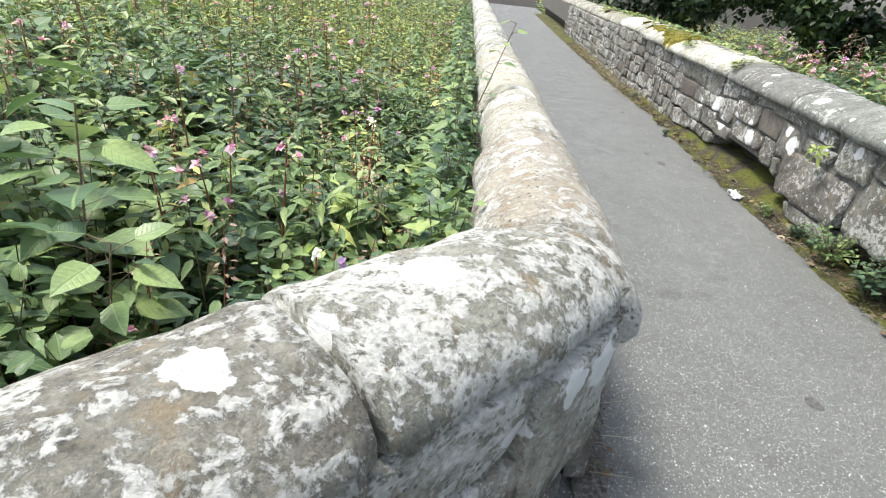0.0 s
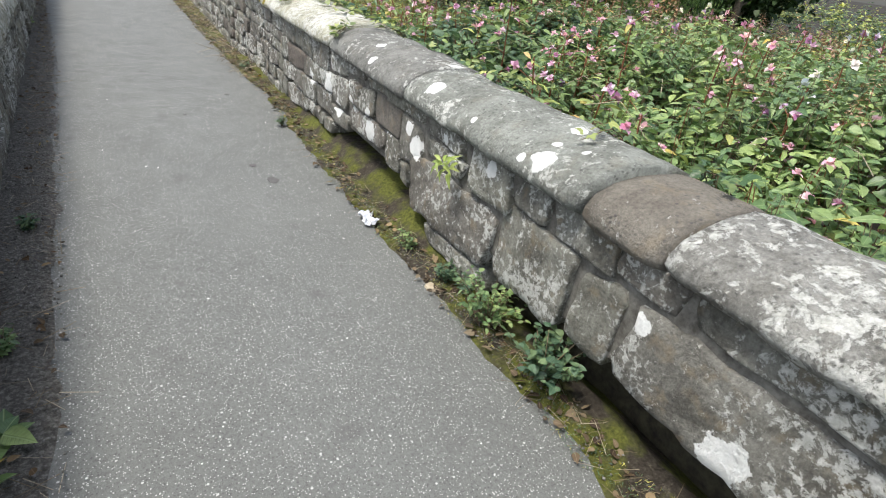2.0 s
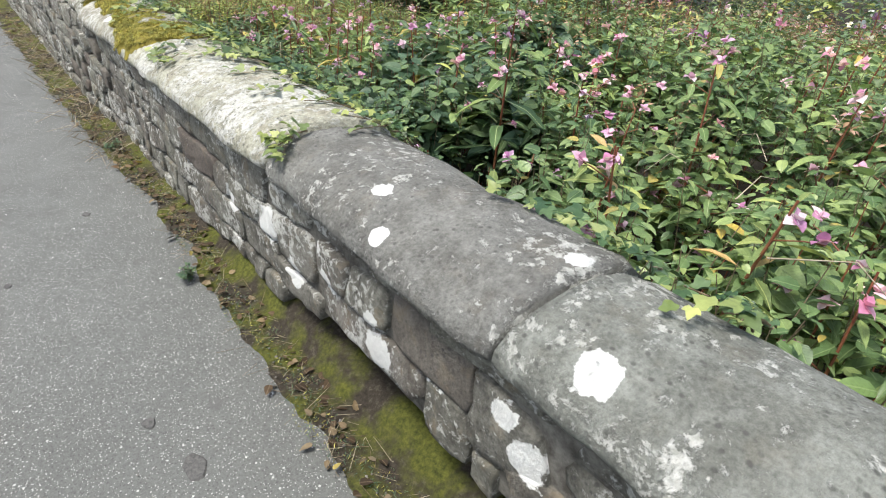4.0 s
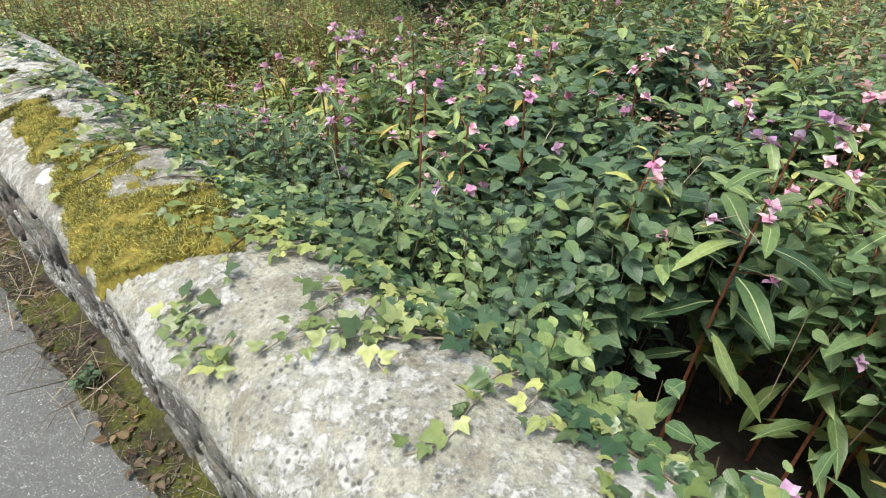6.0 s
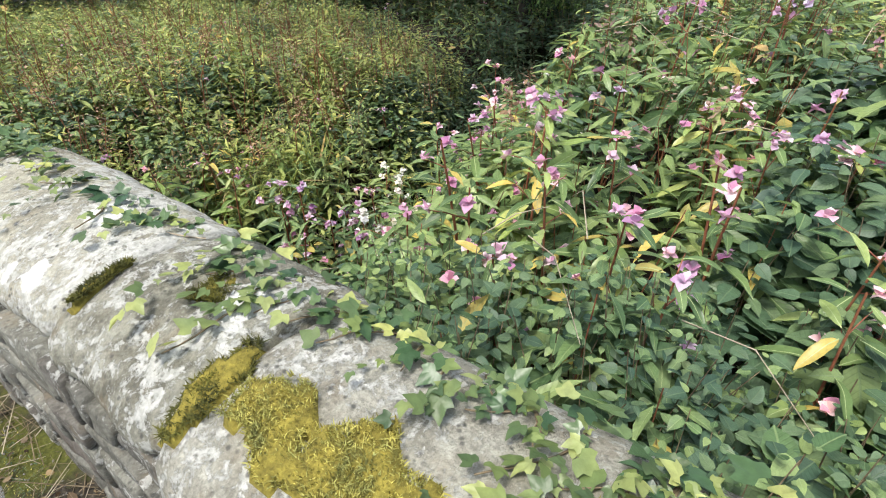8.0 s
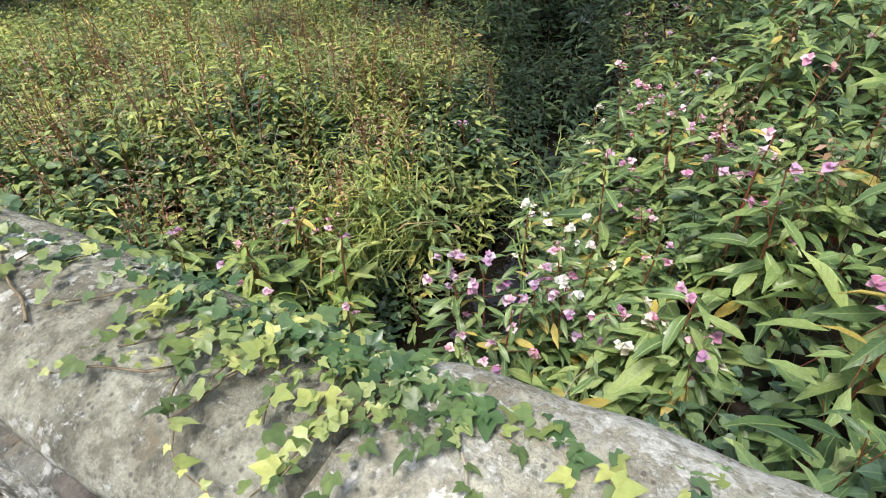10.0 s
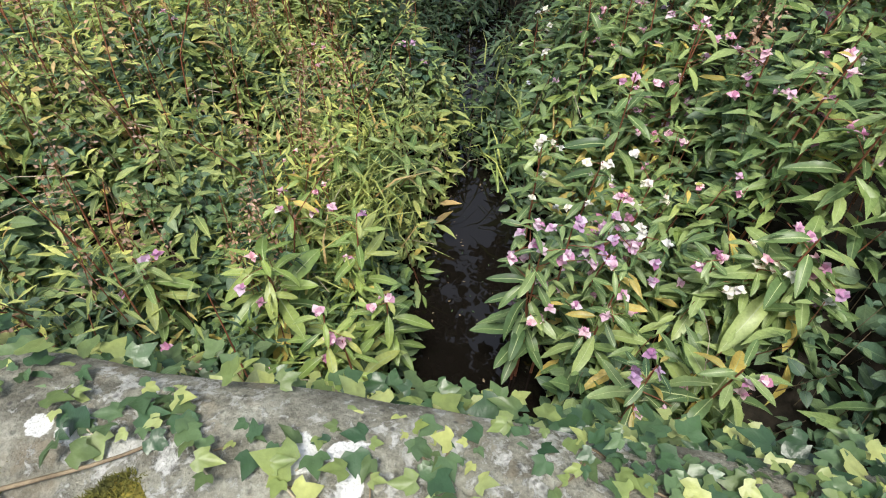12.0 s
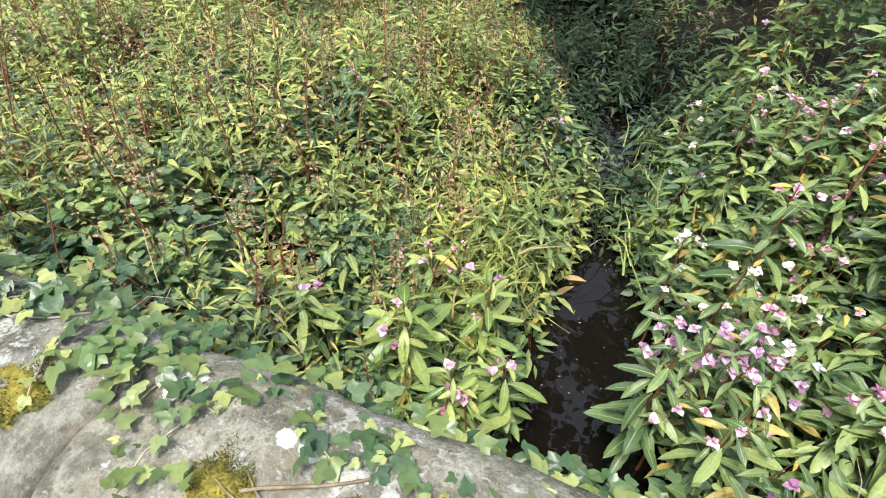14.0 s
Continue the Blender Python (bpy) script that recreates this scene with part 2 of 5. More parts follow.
def asphalt():
    m = Mat("asphalt", 0.62, 0.4)
    c = m.ramp(m.math("ADD", m.math("MULTIPLY", m.noise(1.6, 4), 0.5), m.math("MULTIPLY", m.noise(28, 5, 0.7), 0.5)), [(0.3, (0.098, 0.103, 0.098)), (0.7, (0.142, 0.149, 0.142))])
    grit = m.math("ADD", m.math("MULTIPLY", m.noise(95, 6, 0.9), 0.6), m.math("MULTIPLY", m.noise(420, 3, 0.8), 0.4))
    c = m.mix(0.8, c, m.ramp(grit, [(0.40, 0.45), (0.62, 1.45)]), "MULTIPLY")
    bright = None
    for scale, rare, size in ((55, 0.90, 0.20), (110, 0.80, 0.24), (210, 0.80, 0.32)):
        chips = m.add("ShaderNodeTexVoronoi")
        chips.inputs["Scale"].default_value = scale
        m.link(m.co, chips.inputs["Vector"])
        sep = m.add("ShaderNodeSeparateColor")
        m.link(chips.outputs["Color"], sep.inputs[0])
        spot = m.math("MULTIPLY", m.math("GREATER_THAN", sep.outputs[0], rare), m.math("LESS_THAN", chips.outputs["Distance"], size))
        bright = spot if bright is None else m.math("MAXIMUM", bright, spot)
    c = m.mix(m.math("MULTIPLY", bright, 0.8), c, (0.50, 0.51, 0.49))
    pits = m.add("ShaderNodeTexVoronoi")
    pits.inputs["Scale"].default_value = 85
    m.link(m.co, pits.inputs["Vector"])
    c = m.mix(m.math("MULTIPLY", m.math("LESS_THAN", pits.outputs["Distance"], 0.22), 0.6), c, (0.045, 0.045, 0.043))
    damp = m.ramp(m.noise(4.5, 3, 0.5), [(0.62, 0.0), (0.72, 0.5)])
    c = m.mix(damp, c, (0.07, 0.07, 0.068))
    m.bump(m.math("ADD", grit, m.math("MULTIPLY", bright, 0.4)), 0.6, 0.004)
    m.link(m.ramp(m.noise(6, 4), [(0.35, 0.68), (0.65, 0.88)]), m.b.inputs["Roughness"])
    return m.color(c)


M_ASPHALT = asphalt()
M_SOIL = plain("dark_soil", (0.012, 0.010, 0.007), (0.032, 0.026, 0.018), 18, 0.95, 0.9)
M_GRAVEL = plain("grit", (0.09, 0.085, 0.08), (0.26, 0.25, 0.235), 8, 0.9, 0.4)
M_MOSS_DARK = plain("green_moss", (0.035, 0.04, 0.012), (0.13, 0.125, 0.02), 14, 0.95, 0.9)
M_MOSS = leaf_material("yellow_moss", (0.114, 0.1, 0.027), (0.257, 0.235, 0.063), (0.522, 0.5, 0.18), None, 0.9, 0.3, 25, veins=False)
M_MOSS_BASE = plain("moss_base", (0.10, 0.085, 0.015), (0.26, 0.22, 0.04), 50, 0.95, 1.0)
M_BALSAM = leaf_material("balsam_leaf", (0.068, 0.122, 0.056), (0.138, 0.215, 0.088), (0.27, 0.35, 0.15), (0.462, 0.37, 0.115), 0.36)
# Lit copy of the balsam leaf: sunlight is put into its lighter, yellower colours.
M_BALSAM_SUNLIT = leaf_material("sunlit_balsam_leaf", (0.126, 0.2, 0.065), (0.231, 0.32, 0.104), (0.378, 0.42, 0.156), (0.546, 0.42, 0.13), 0.36)
M_NETTLE = leaf_material("nettle_leaf", (0.075, 0.14, 0.065), (0.14, 0.225, 0.10), (0.28, 0.37, 0.165), None, 0.36)
M_BRAMBLE = leaf_material("bramble_leaf", (0.0486, 0.095, 0.065), (0.0864, 0.15, 0.0975), (0.151, 0.22, 0.117), None, 0.42)
M_OLIVE = leaf_material("olive_leaf", (0.11, 0.155, 0.055), (0.27, 0.33, 0.115), (0.50, 0.53, 0.19), (0.492, 0.34, 0.175), 0.5)
M_IVY = leaf_material("ivy_leaf", (0.0735, 0.12, 0.06), (0.179, 0.24, 0.09), (0.378, 0.42, 0.18), None, 0.35, 0.3, 4, veins=False)
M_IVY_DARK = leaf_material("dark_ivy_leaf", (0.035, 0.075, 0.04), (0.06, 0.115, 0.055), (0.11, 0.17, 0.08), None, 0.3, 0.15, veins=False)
# Leaf green darkened to carry the shade over the upper stream; alders share it.
M_SHADE = leaf_material("shade_dark_leaf", (0.02, 0.04, 0.02), (0.035, 0.065, 0.03), (0.06, 0.10, 0.04), None, 0.5)
M_WILLOW = leaf_material("willow_leaf", (0.05, 0.11, 0.03), (0.12, 0.21, 0.06), (0.22, 0.33, 0.10), None, 0.5, veins=False)
M_STEM_RED = plain("red_stem", (0.16, 0.05, 0.03), (0.28, 0.12, 0.06), 30, 0.5, 0.2)
M_STEM = plain("dry_stem", (0.10, 0.075, 0.045), (0.24, 0.19, 0.12), 30, 0.8, 0.3)
M_TWIG = plain("pale_twig", (0.24, 0.20, 0.14), (0.45, 0.40, 0.30), 30, 0.8, 0.3)
M_BARK = plain("bark", (0.05, 0.04, 0.03), (0.13, 0.11, 0.08), 20, 0.9, 0.9)
M_PETAL = leaf_material("pink_petal", (0.50, 0.20, 0.42), (0.66, 0.40, 0.62), (0.80, 0.62, 0.78), None, 0.5, 0.3, veins=False)
M_PETAL_WHITE = leaf_material("white_petal", (0.70, 0.62, 0.72), (0.78, 0.76, 0.80), (0.85, 0.84, 0.85), None, 0.5, 0.3, veins=False)
M_DEAD = leaf_material("dead_leaf", (0.04, 0.025, 0.015), (0.10, 0.065, 0.04), (0.24, 0.18, 0.12), (0.40, 0.32, 0.10), 0.8, 0.1)
M_SEED = leaf_material("seed_head", (0.16, 0.10, 0.06), (0.30, 0.19, 0.13), (0.45, 0.30, 0.26), None, 0.8, 0.2, veins=False)
M_VEIN = plain("pale_vein", (0.30, 0.38, 0.16), (0.38, 0.44, 0.22), 40, 0.5, 0.1)
M_PAPER = plain("paper", (0.46, 0.49, 0.54), (0.70, 0.72, 0.74), 25, 0.8, 0.3)


def water_material():
    m = Mat("stream_water", 0.02, 0.4)
    m.bump(m.noise(6, 2), 0.05, 0.02)
    return m.color((0.006, 0.005, 0.004))


M_WATER = water_material()

# ---- mesh helpers ----
rng = np.random.default_rng(7)


def raw_mesh(name, verts, faces, mats, idx=None, smooth=False):
    """A mesh from arrays; faces is an (n, k) array or a list."""
    me = bpy.data.meshes.new(name)
    me.from_pydata(verts.tolist() if hasattr(verts, "tolist") else verts, [], faces.tolist() if hasattr(faces, "tolist") else faces)
    for m in mats:
        me.materials.append(m)
    if idx is not None:
        me.polygons.foreach_set("material_index", np.asarray(idx, dtype=np.int32))
    if smooth:
        me.polygons.foreach_set("use_smooth", np.ones(len(me.polygons), dtype=bool))
    me.update()
    return me


def child(name, me, parent, label="", at=None, kind=""):
    ob = new(name, me)
    ob.parent = parent
    if at is not None:
        ob.matrix_basis = at
    return tagged(ob, label, kind=kind)


def empty(name, m, label="", category="", group=""):
    ob = new(name)
    ob.empty_display_size = 0.1
    ob.matrix_basis = m
    return tagged(ob, label, category, group)


LANCE = (np.array([[0, 0, 0], [-0.135, 0.34, 0.03], [0, 0.34, -0.02], [0.135, 0.34, 0.03], [-0.105, 0.64, -0.01], [0, 0.64, -0.06], [0.105, 0.64, -0.01], [0, 1, -0.2]]),
         [(0, 2, 1), (0, 3, 2), (1, 2, 5, 4), (2, 3, 6, 5), (4, 5, 7), (5, 6, 7)])
OVATE = (np.array([[0, 0, 0], [-0.27, 0.12, 0.03], [0, 0.2, -0.03], [0.27, 0.12, 0.03], [-0.34, 0.38, 0.03], [0, 0.42, -0.04], [0.34, 0.38, 0.03], [-0.22, 0.70, -0.02], [0, 0.70, -0.07], [0.22, 0.70, -0.02], [0, 1, -0.16]]),
         [(0, 2, 1), (0, 3, 2), (1, 2, 5, 4), (2, 3, 6, 5), (4, 5, 8, 7), (5, 6, 9, 8), (7, 8, 10), (8, 9, 10)])
SIMPLE = (np.array([[0, 0, 0], [-0.24, 0.42, 0.03], [0, 0.45, -0.03], [0.24, 0.42, 0.03], [0, 1, -0.1]]), [(0, 2, 1), (0, 3, 2), (1, 2, 4), (2, 3, 4)])
IVY = (np.array([[0, 0.06, -0.02], [-0.25, -0.06, 0], [-0.45, 0.12, -0.02], [-0.54, 0.38, -0.06], [-0.30, 0.42, 0.02], [-0.21, 0.64, 0.02], [0, 1.0, -0.1],
                 [0.21, 0.64, 0.02], [0.30, 0.42, 0.02], [0.54, 0.38, -0.06], [0.45, 0.12, -0.02], [0.25, -0.06, 0]]),
       [(0, 2, 1), (0, 3, 2), (0, 4, 3), (0, 5, 4), (0, 6, 5), (0, 7, 6), (0, 8, 7), (0, 9, 8), (0, 10, 9), (0, 11, 10)])
NARROW = (np.array([[0, 0, 0], [-0.08, 0.42, 0.02], [0, 0.45, -0.02], [0.08, 0.42, 0.02], [0, 1, -0.15]]), [(0, 2, 1), (0, 3, 2), (1, 2, 4), (2, 3, 4)])
STALK = (np.array([[0.006, 0, 0], [-0.003, 0, 0.005], [-0.003, 0, -0.005], [0.003, 1, 0], [-0.002, 1, 0.003], [-0.002, 1, -0.003]]), [(0, 1, 4, 3), (1, 2, 5, 4), (2, 0, 3, 5)])
PEBBLE = (np.array([[0.5, 0, 0], [0, 0.6, 0.05], [-0.5, 0.05, 0], [0, -0.6, 0], [0.05, 0, 0.4], [0, 0, -0.4]]), [(0, 1, 4), (1, 2, 4), (2, 3, 4), (3, 0, 4), (1, 0, 5), (2, 1, 5), (3, 2, 5), (0, 3, 5)])
BLADE = (np.array([[-0.03, 0, 0], [0.03, 0, 0], [-0.022, 0.55, 0.0], [0.022, 0.55, 0.0], [0, 1, -0.15]]), [(0, 1, 3, 2), (2, 3, 4)])


def frames(yaw, pitch, roll):
    """Rotation matrices of leaves: the tip points along yaw, raised by pitch, turned about itself by roll."""
    cy, sy, cp, sp, cr, sr = np.cos(yaw), np.sin(yaw), np.cos(pitch), np.sin(pitch), np.cos(roll), np.sin(roll)
    y = np.stack([-sy * cp, cy * cp, sp], -1)
    x0 = np.stack([cy, sy, np.zeros_like(yaw)], -1)
    z0 = np.cross(x0, y)
    x = x0 * cr[:, None] + z0 * sr[:, None]
    z = z0 * cr[:, None] - x0 * sr[:, None]
    return np.stack([x, y, z], -1)


def leaf_cloud(name, shape, at, yaw, pitch, roll, size, mats, idx=None):
    """One mesh of many leaves of one shape, all islands."""
    tv, tf = shape
    n, k = len(at), len(tv)
    m = frames(yaw, pitch, roll)
    v = np.einsum("nij,kj->nki", m, tv) * size[:, None, None] + at[:, None, :]
    counts = np.array([len(f) for f in tf])
    flat = np.concatenate([np.array(f) for f in tf])
    loops = (flat[None, :] + (np.arange(n) * k)[:, None]).ravel()
    sizes = np.tile(counts, n)
    me = bpy.data.meshes.new(name)
    me.vertices.add(n * k)
    me.vertices.foreach_set("co", v.astype(np.float32).ravel())
    me.loops.add(len(loops))
    me.loops.foreach_set("vertex_index", loops.astype(np.int32))
    me.polygons.add(len(sizes))
    me.polygons.foreach_set("loop_start", np.concatenate([[0], np.cumsum(sizes)[:-1]]).astype(np.int32))
    me.polygons.foreach_set("loop_total", sizes.astype(np.int32))
    for mt in mats:
        me.materials.append(mt)
    if idx is not None:
        me.polygons.foreach_set("material_index", np.repeat(idx, len(tf)).astype(np.int32))
    place = me.attributes.new("leaf", "FLOAT_VECTOR", "POINT")
    half = max(abs(tv[:, 0]).max(), 1e-4)
    local = np.column_stack([tv[:, 0] / half, tv[:, 1], np.ones(k)])
    place.data.foreach_set("vector", np.tile(local, (n, 1)).astype(np.float32).ravel())
    me.update(calc_edges=True)
    me.validate()
    return me


def tubes(name, lines, mats, sides=4):
    """One mesh of thin tapered tubes; each line is (points, radius at start, radius at end)."""
    vs, fs = [], []
    for pts, r0, r1 in lines:
        pts = [Vector(p) for p in pts]
        base = len(vs)
        n = len(pts)
        for i, p in enumerate(pts):
            d = (pts[min(i + 1, n - 1)] - pts[max(i - 1, 0)]).normalized()
            a = d.orthogonal().normalized()
            b = d.cross(a)
            r = r0 + (r1 - r0) * i / (n - 1)
            for s in range(sides):
                an = 2 * math.pi * s / sides
                vs.append(tuple(p + a * (r * math.cos(an)) + b * (r * math.sin(an))))
        for i in range(n - 1):
            for s in range(sides):
                q = (s + 1) % sides
                fs.append((base + i * sides + s, base + i * sides + q, base + (i + 1) * sides + q, base + (i + 1) * sides + s))
    return raw_mesh(name, vs, fs, mats, smooth=True)


# ---- terrain ----
def smooth01(a, b, v):
    t = np.clip((np.asarray(v, float) - a) / (b - a), 0, 1)
    return t * t * (3 - 2 * t)


def stream_y(x):
    """The middle of the stream, as y over x."""
    return 6.6 + 0.03 * x + 1.7 * smooth01(3.5, 12, x)


WATER_Z = -1.75


def ground_z(x, y):
    x, y = np.asarray(x, float), np.asarray(y, float)
    right = -0.75 - 0.35 * smooth01(0.8, 6, x)
    d = np.abs(y - stream_y(x))
    right = np.minimum(right, -0.75 - 1.25 * (1 - smooth01(0.25, 2.0, d)) * smooth01(0.6, 1.2, x) - 0.2 * smooth01(1, 8, x))
    left = -0.55 + 0.0 * x
    mid = np.where(x > -1, right, left)
    return mid + 0.05 * np.sin(x * 2.3 + 1) * np.cos(y * 1.9)


def axis(lo, hi, a, b, step):
    inner = np.arange(a, b + 1e-6, step)
    return np.concatenate([np.linspace(lo, a, 14)[:-1], inner, np.linspace(b, hi, 14)[1:]])


def build_ground():
    xs, ys = axis(-300, 300, -12, 16, 0.4), axis(-300, 300, -8, 20, 0.4)
    gx, gy = np.meshgrid(xs, ys)
    gz = ground_z(gx, gy)
    v = np.stack([gx, gy, gz], -1).reshape(-1, 3)
    nx, ny = len(xs), len(ys)
    i = (np.arange(ny - 1)[:, None] * nx + np.arange(nx - 1)[None, :]).ravel()
    f = np.stack([i, i + 1, i + nx + 1, i + nx], -1)
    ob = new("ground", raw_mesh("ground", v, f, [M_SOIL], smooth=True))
    tagged(ob, "dark damp soil under dense summer plants", kind="structure")


def prism(name, outline, z0, z1, mat):
    n = len(outline)
    v = [(x, y, z0) for x, y in outline] + [(x, y, z1) for x, y in outline]
    f = [tuple(range(n - 1, -1, -1)), tuple(range(n, 2 * n))] + [(i, (i + 1) % n, n + (i + 1) % n, n + i) for i in range(n)]
    return new(name, raw_mesh(name, v, f, [mat]))


def left_x(y):
    """The path-side face of the left wall."""
    return -1.60 - 0.040 * (y + 2.6)


CORNER = Vector((-1.60, -2.62, 0))
AWAY = Vector((-0.662, -0.7495, 0))

build_ground()
deck = prism("path", [(-0.04, -8), (-0.04, 22), (left_x(22) - 0.1, 22), (CORNER.x - 0.1, CORNER.y), (CORNER.x - 0.1 + AWAY.x * 6, CORNER.y + AWAY.y * 6)], -1.0, 0.0, M_ASPHALT)
tagged(deck, "worn grey asphalt footpath with pale stone chips", kind="structure")
water = prism("water", [(0.56, 5.4), (6, 5.6), (17, 6.6), (17, 11.0), (6, 8.6), (0.56, 7.6)], WATER_Z - 0.02, WATER_Z, M_WATER)
tagged(water, "still dark brown stream water", kind="water")
water["kind"] = "structure"

# ---- walls ----
PROFILE = [(0.05, 0.0), (-0.02, 0.005), (-0.04, 0.03), (-0.035, 0.06), (0.0, 0.10), (0.07, 0.135), (0.16, 0.16), (0.26, 0.165), (0.35, 0.155), (0.43, 0.125), (0.485, 0.08), (0.5, 0.03), (0.48, 0.0)]
ROUND = [(0.06, 0.0), (-0.02, 0.0), (-0.045, 0.03), (-0.04, 0.09), (-0.01, 0.15), (0.04, 0.195), (0.11, 0.225), (0.18, 0.235), (0.25, 0.225), (0.32, 0.195), (0.37, 0.15), (0.40, 0.09), (0.40, 0.03), (0.38, 0.0)]


def coping_mesh(name, length, profile, mat, seed, rough=0.012, skew=0.0, cut0=0.0, cut1=0.0):
    """A coping stone along +y from its front lower edge, with worn ends; cut0 and cut1 mitre its ends."""
    ny = max(6, int(length / 0.05))
    prof = [Vector((x, 0, z)) for x, z in profile]
    mid = sum(prof, Vector()) / len(prof)
    vs, fs = [], []
    k = len(prof)
    for j in range(ny + 1):
        t = j / ny
        y = t * length
        e = min(y, length - y)
        shrink = 0.0 if e > 0.03 else (1 - e / 0.03) ** 2 * 0.07
        y = min(max(y, 0.005), length - 0.005)
        for p in prof:
            q = p.lerp(mid, shrink)
            s = Vector((q.x, y, q.z + seed * 3.7))
            d = noise.noise(s * 5) * rough * 1.3 + noise.noise(s * 11) * rough * 0.6 + noise.noise(s * 27) * rough * 0.3
            out = (p - mid).normalized()
            mitre = (cut0 * (1 - t) - cut1 * t) * q.x
            vs.append((q.x + out.x * d, y + mitre + skew * (q.x - 0.2) + noise.noise(s * 4) * 0.012, q.z + out.z * d))
    for j in range(ny):
        for i in range(k):
            a, b = j * k + i, j * k + (i + 1) % k
            fs.append((a, a + k, b + k, b))
    fs.append(tuple(range(k)))
    fs.append(tuple(ny * k + i for i in range(k - 1, -1, -1)))
    return raw_mesh(name, vs, fs, [mat], smooth=True)


def stone_outline(y0, y1, z0, z1, r):
    """A worn four-cornered stone in its bed, as its centre and its outline about it."""
    cy, cz, w, h = (y0 + y1) / 2, (z0 + z1) / 2, (y1 - y0) / 2, (z1 - z0) / 2
    j = min(0.06, w * 0.32), min(0.035, h * 0.34)
    corner = []
    for sy, sz in ((-1, -1), (1, -1), (1, 1), (-1, 1)):
        y, z = sy * w + r.uniform(-0.8, 0.5) * j[0] * sy, sz * h + r.uniform(-0.8, 0.45) * j[1] * sz
        cut = r.uniform(0.10, 0.24) * min(w, h)
        corner += [(y - sy * cut, z), (y, z - sz * cut)] if sy * sz > 0 else [(y, z - sz * cut), (y - sy * cut, z)]
    corner.sort(key=lambda p: math.atan2(p[1] / h, p[0] / w))
    return cy, cz, corner


def rubble_courses(y0, y1, z0, z1, r, low=0.08, high=0.17):
    """Roughly coursed rubble between two heights (functions of y): uneven rows of stones of uneven length."""
    out, y = [], y0
    while y < y1 - 0.05:
        run = min(r.uniform(0.5, 0.9), y1 - y)
        bottom, top = z0(y + run / 2), z1(y + run / 2)
        rows = []
        while sum(rows) < top - bottom - low * 0.6:
            rows.append(r.uniform(low, high))
        k = (top - bottom) / sum(rows)
        z = bottom
        for row in rows:
            a = y + r.uniform(-0.05, 0.02)
            while a < y + run - 0.03:
                n = row * k * r.uniform(1.0, 3.0)
                if a + n > y + run - 0.06:
                    n = y + run - a + r.uniform(-0.01, 0.03)
                out.append(stone_outline(a, a + n, z, z + row * k, r))
                a += n
            z += row * k
        y += run
    return out


def rubble_mesh(name, outline, depth, seed, mat):
    """A rough stone with a worn face at x = 0 towards -x, about its own centre."""
    pts = []
    n = len(outline)
    for q in range(n):
        (a, b), (c, d) = outline[q], outline[(q + 1) % n]
        m = max(1, int(math.hypot(c - a, d - b) / 0.055))
        pts += [(a + (c - a) * t / m, b + (d - b) * t / m) for t in range(m)]
    for _ in range(1):
        pts = [((a + c) / 2, (b + d) / 2) for (a, b), (c, d) in zip(pts, pts[1:] + pts[:1])]
    k = len(pts)
    small = min(max(abs(p[0]) for p in pts), max(abs(p[1]) for p in pts))
    tilt = (noise.noise(Vector((seed, 0.3, 0))) * 0.12, noise.noise(Vector((seed, 0.3, 5))) * 0.14)
    proud = noise.noise(Vector((seed, 7.3, 0))) * 0.012
    inset = min(0.3, 0.005 / max(small, 0.02))
    vs, fs = [], []
    for scale, back in ((1 - inset * 0.5, depth), (1 - inset * 0.5, 0.006), (1 - inset * 1.3, 0.001), (0.72, 0), (0.4, 0)):
        for a, b in pts:
            w = 1.02 + 0.15 * noise.noise(Vector((a * 13, b * 13, seed))) + 0.05 * noise.noise(Vector((a * 50, b * 50, seed)))
            y, z = a * scale * w, b * scale * w
            s = Vector((seed * 2.3, y * 7, z * 7))
            x = back if back == depth else back - proud + tilt[0] * y + tilt[1] * z - noise.noise(s) * 0.013 - noise.noise(s * 3.1) * 0.008
            vs.append((x, y, z))
    vs.append((-proud - 0.004, 0, 0))
    for ring in range(4):
        for q in range(k):
            a, b = ring * k + q, ring * k + (q + 1) % k
            fs.append((a, a + k, b + k, b))
    for q in range(k):
        fs.append((4 * k + q, 5 * k, 4 * k + (q + 1) % k))
    me = raw_mesh(name, vs, fs, [mat], smooth=True)
    return me


COPING_Z = 0.68


def coping_drop(y):
    """How far the right coping sags under its height at the crown of the bridge."""
    return np.interp(y, [-2, 0.5, 2.3, 3.3, 4.2, 5.5, 6.6], [0.075, 0.065, 0.045, 0.032, 0.02, 0.02, 0.04])


def wall_foot(y):
    """The lower edge of the facing stones over the recessed footing."""
    return float(np.interp(y, [-3.4, -2.4, -1.9, -1.3, -0.4, 0.3, 0.9, 2.5, 3.6, 5], [0.22, 0.20, 0.18, 0.15, 0.08, 0.14, 0.12, 0.0, -0.05, -0.05]))


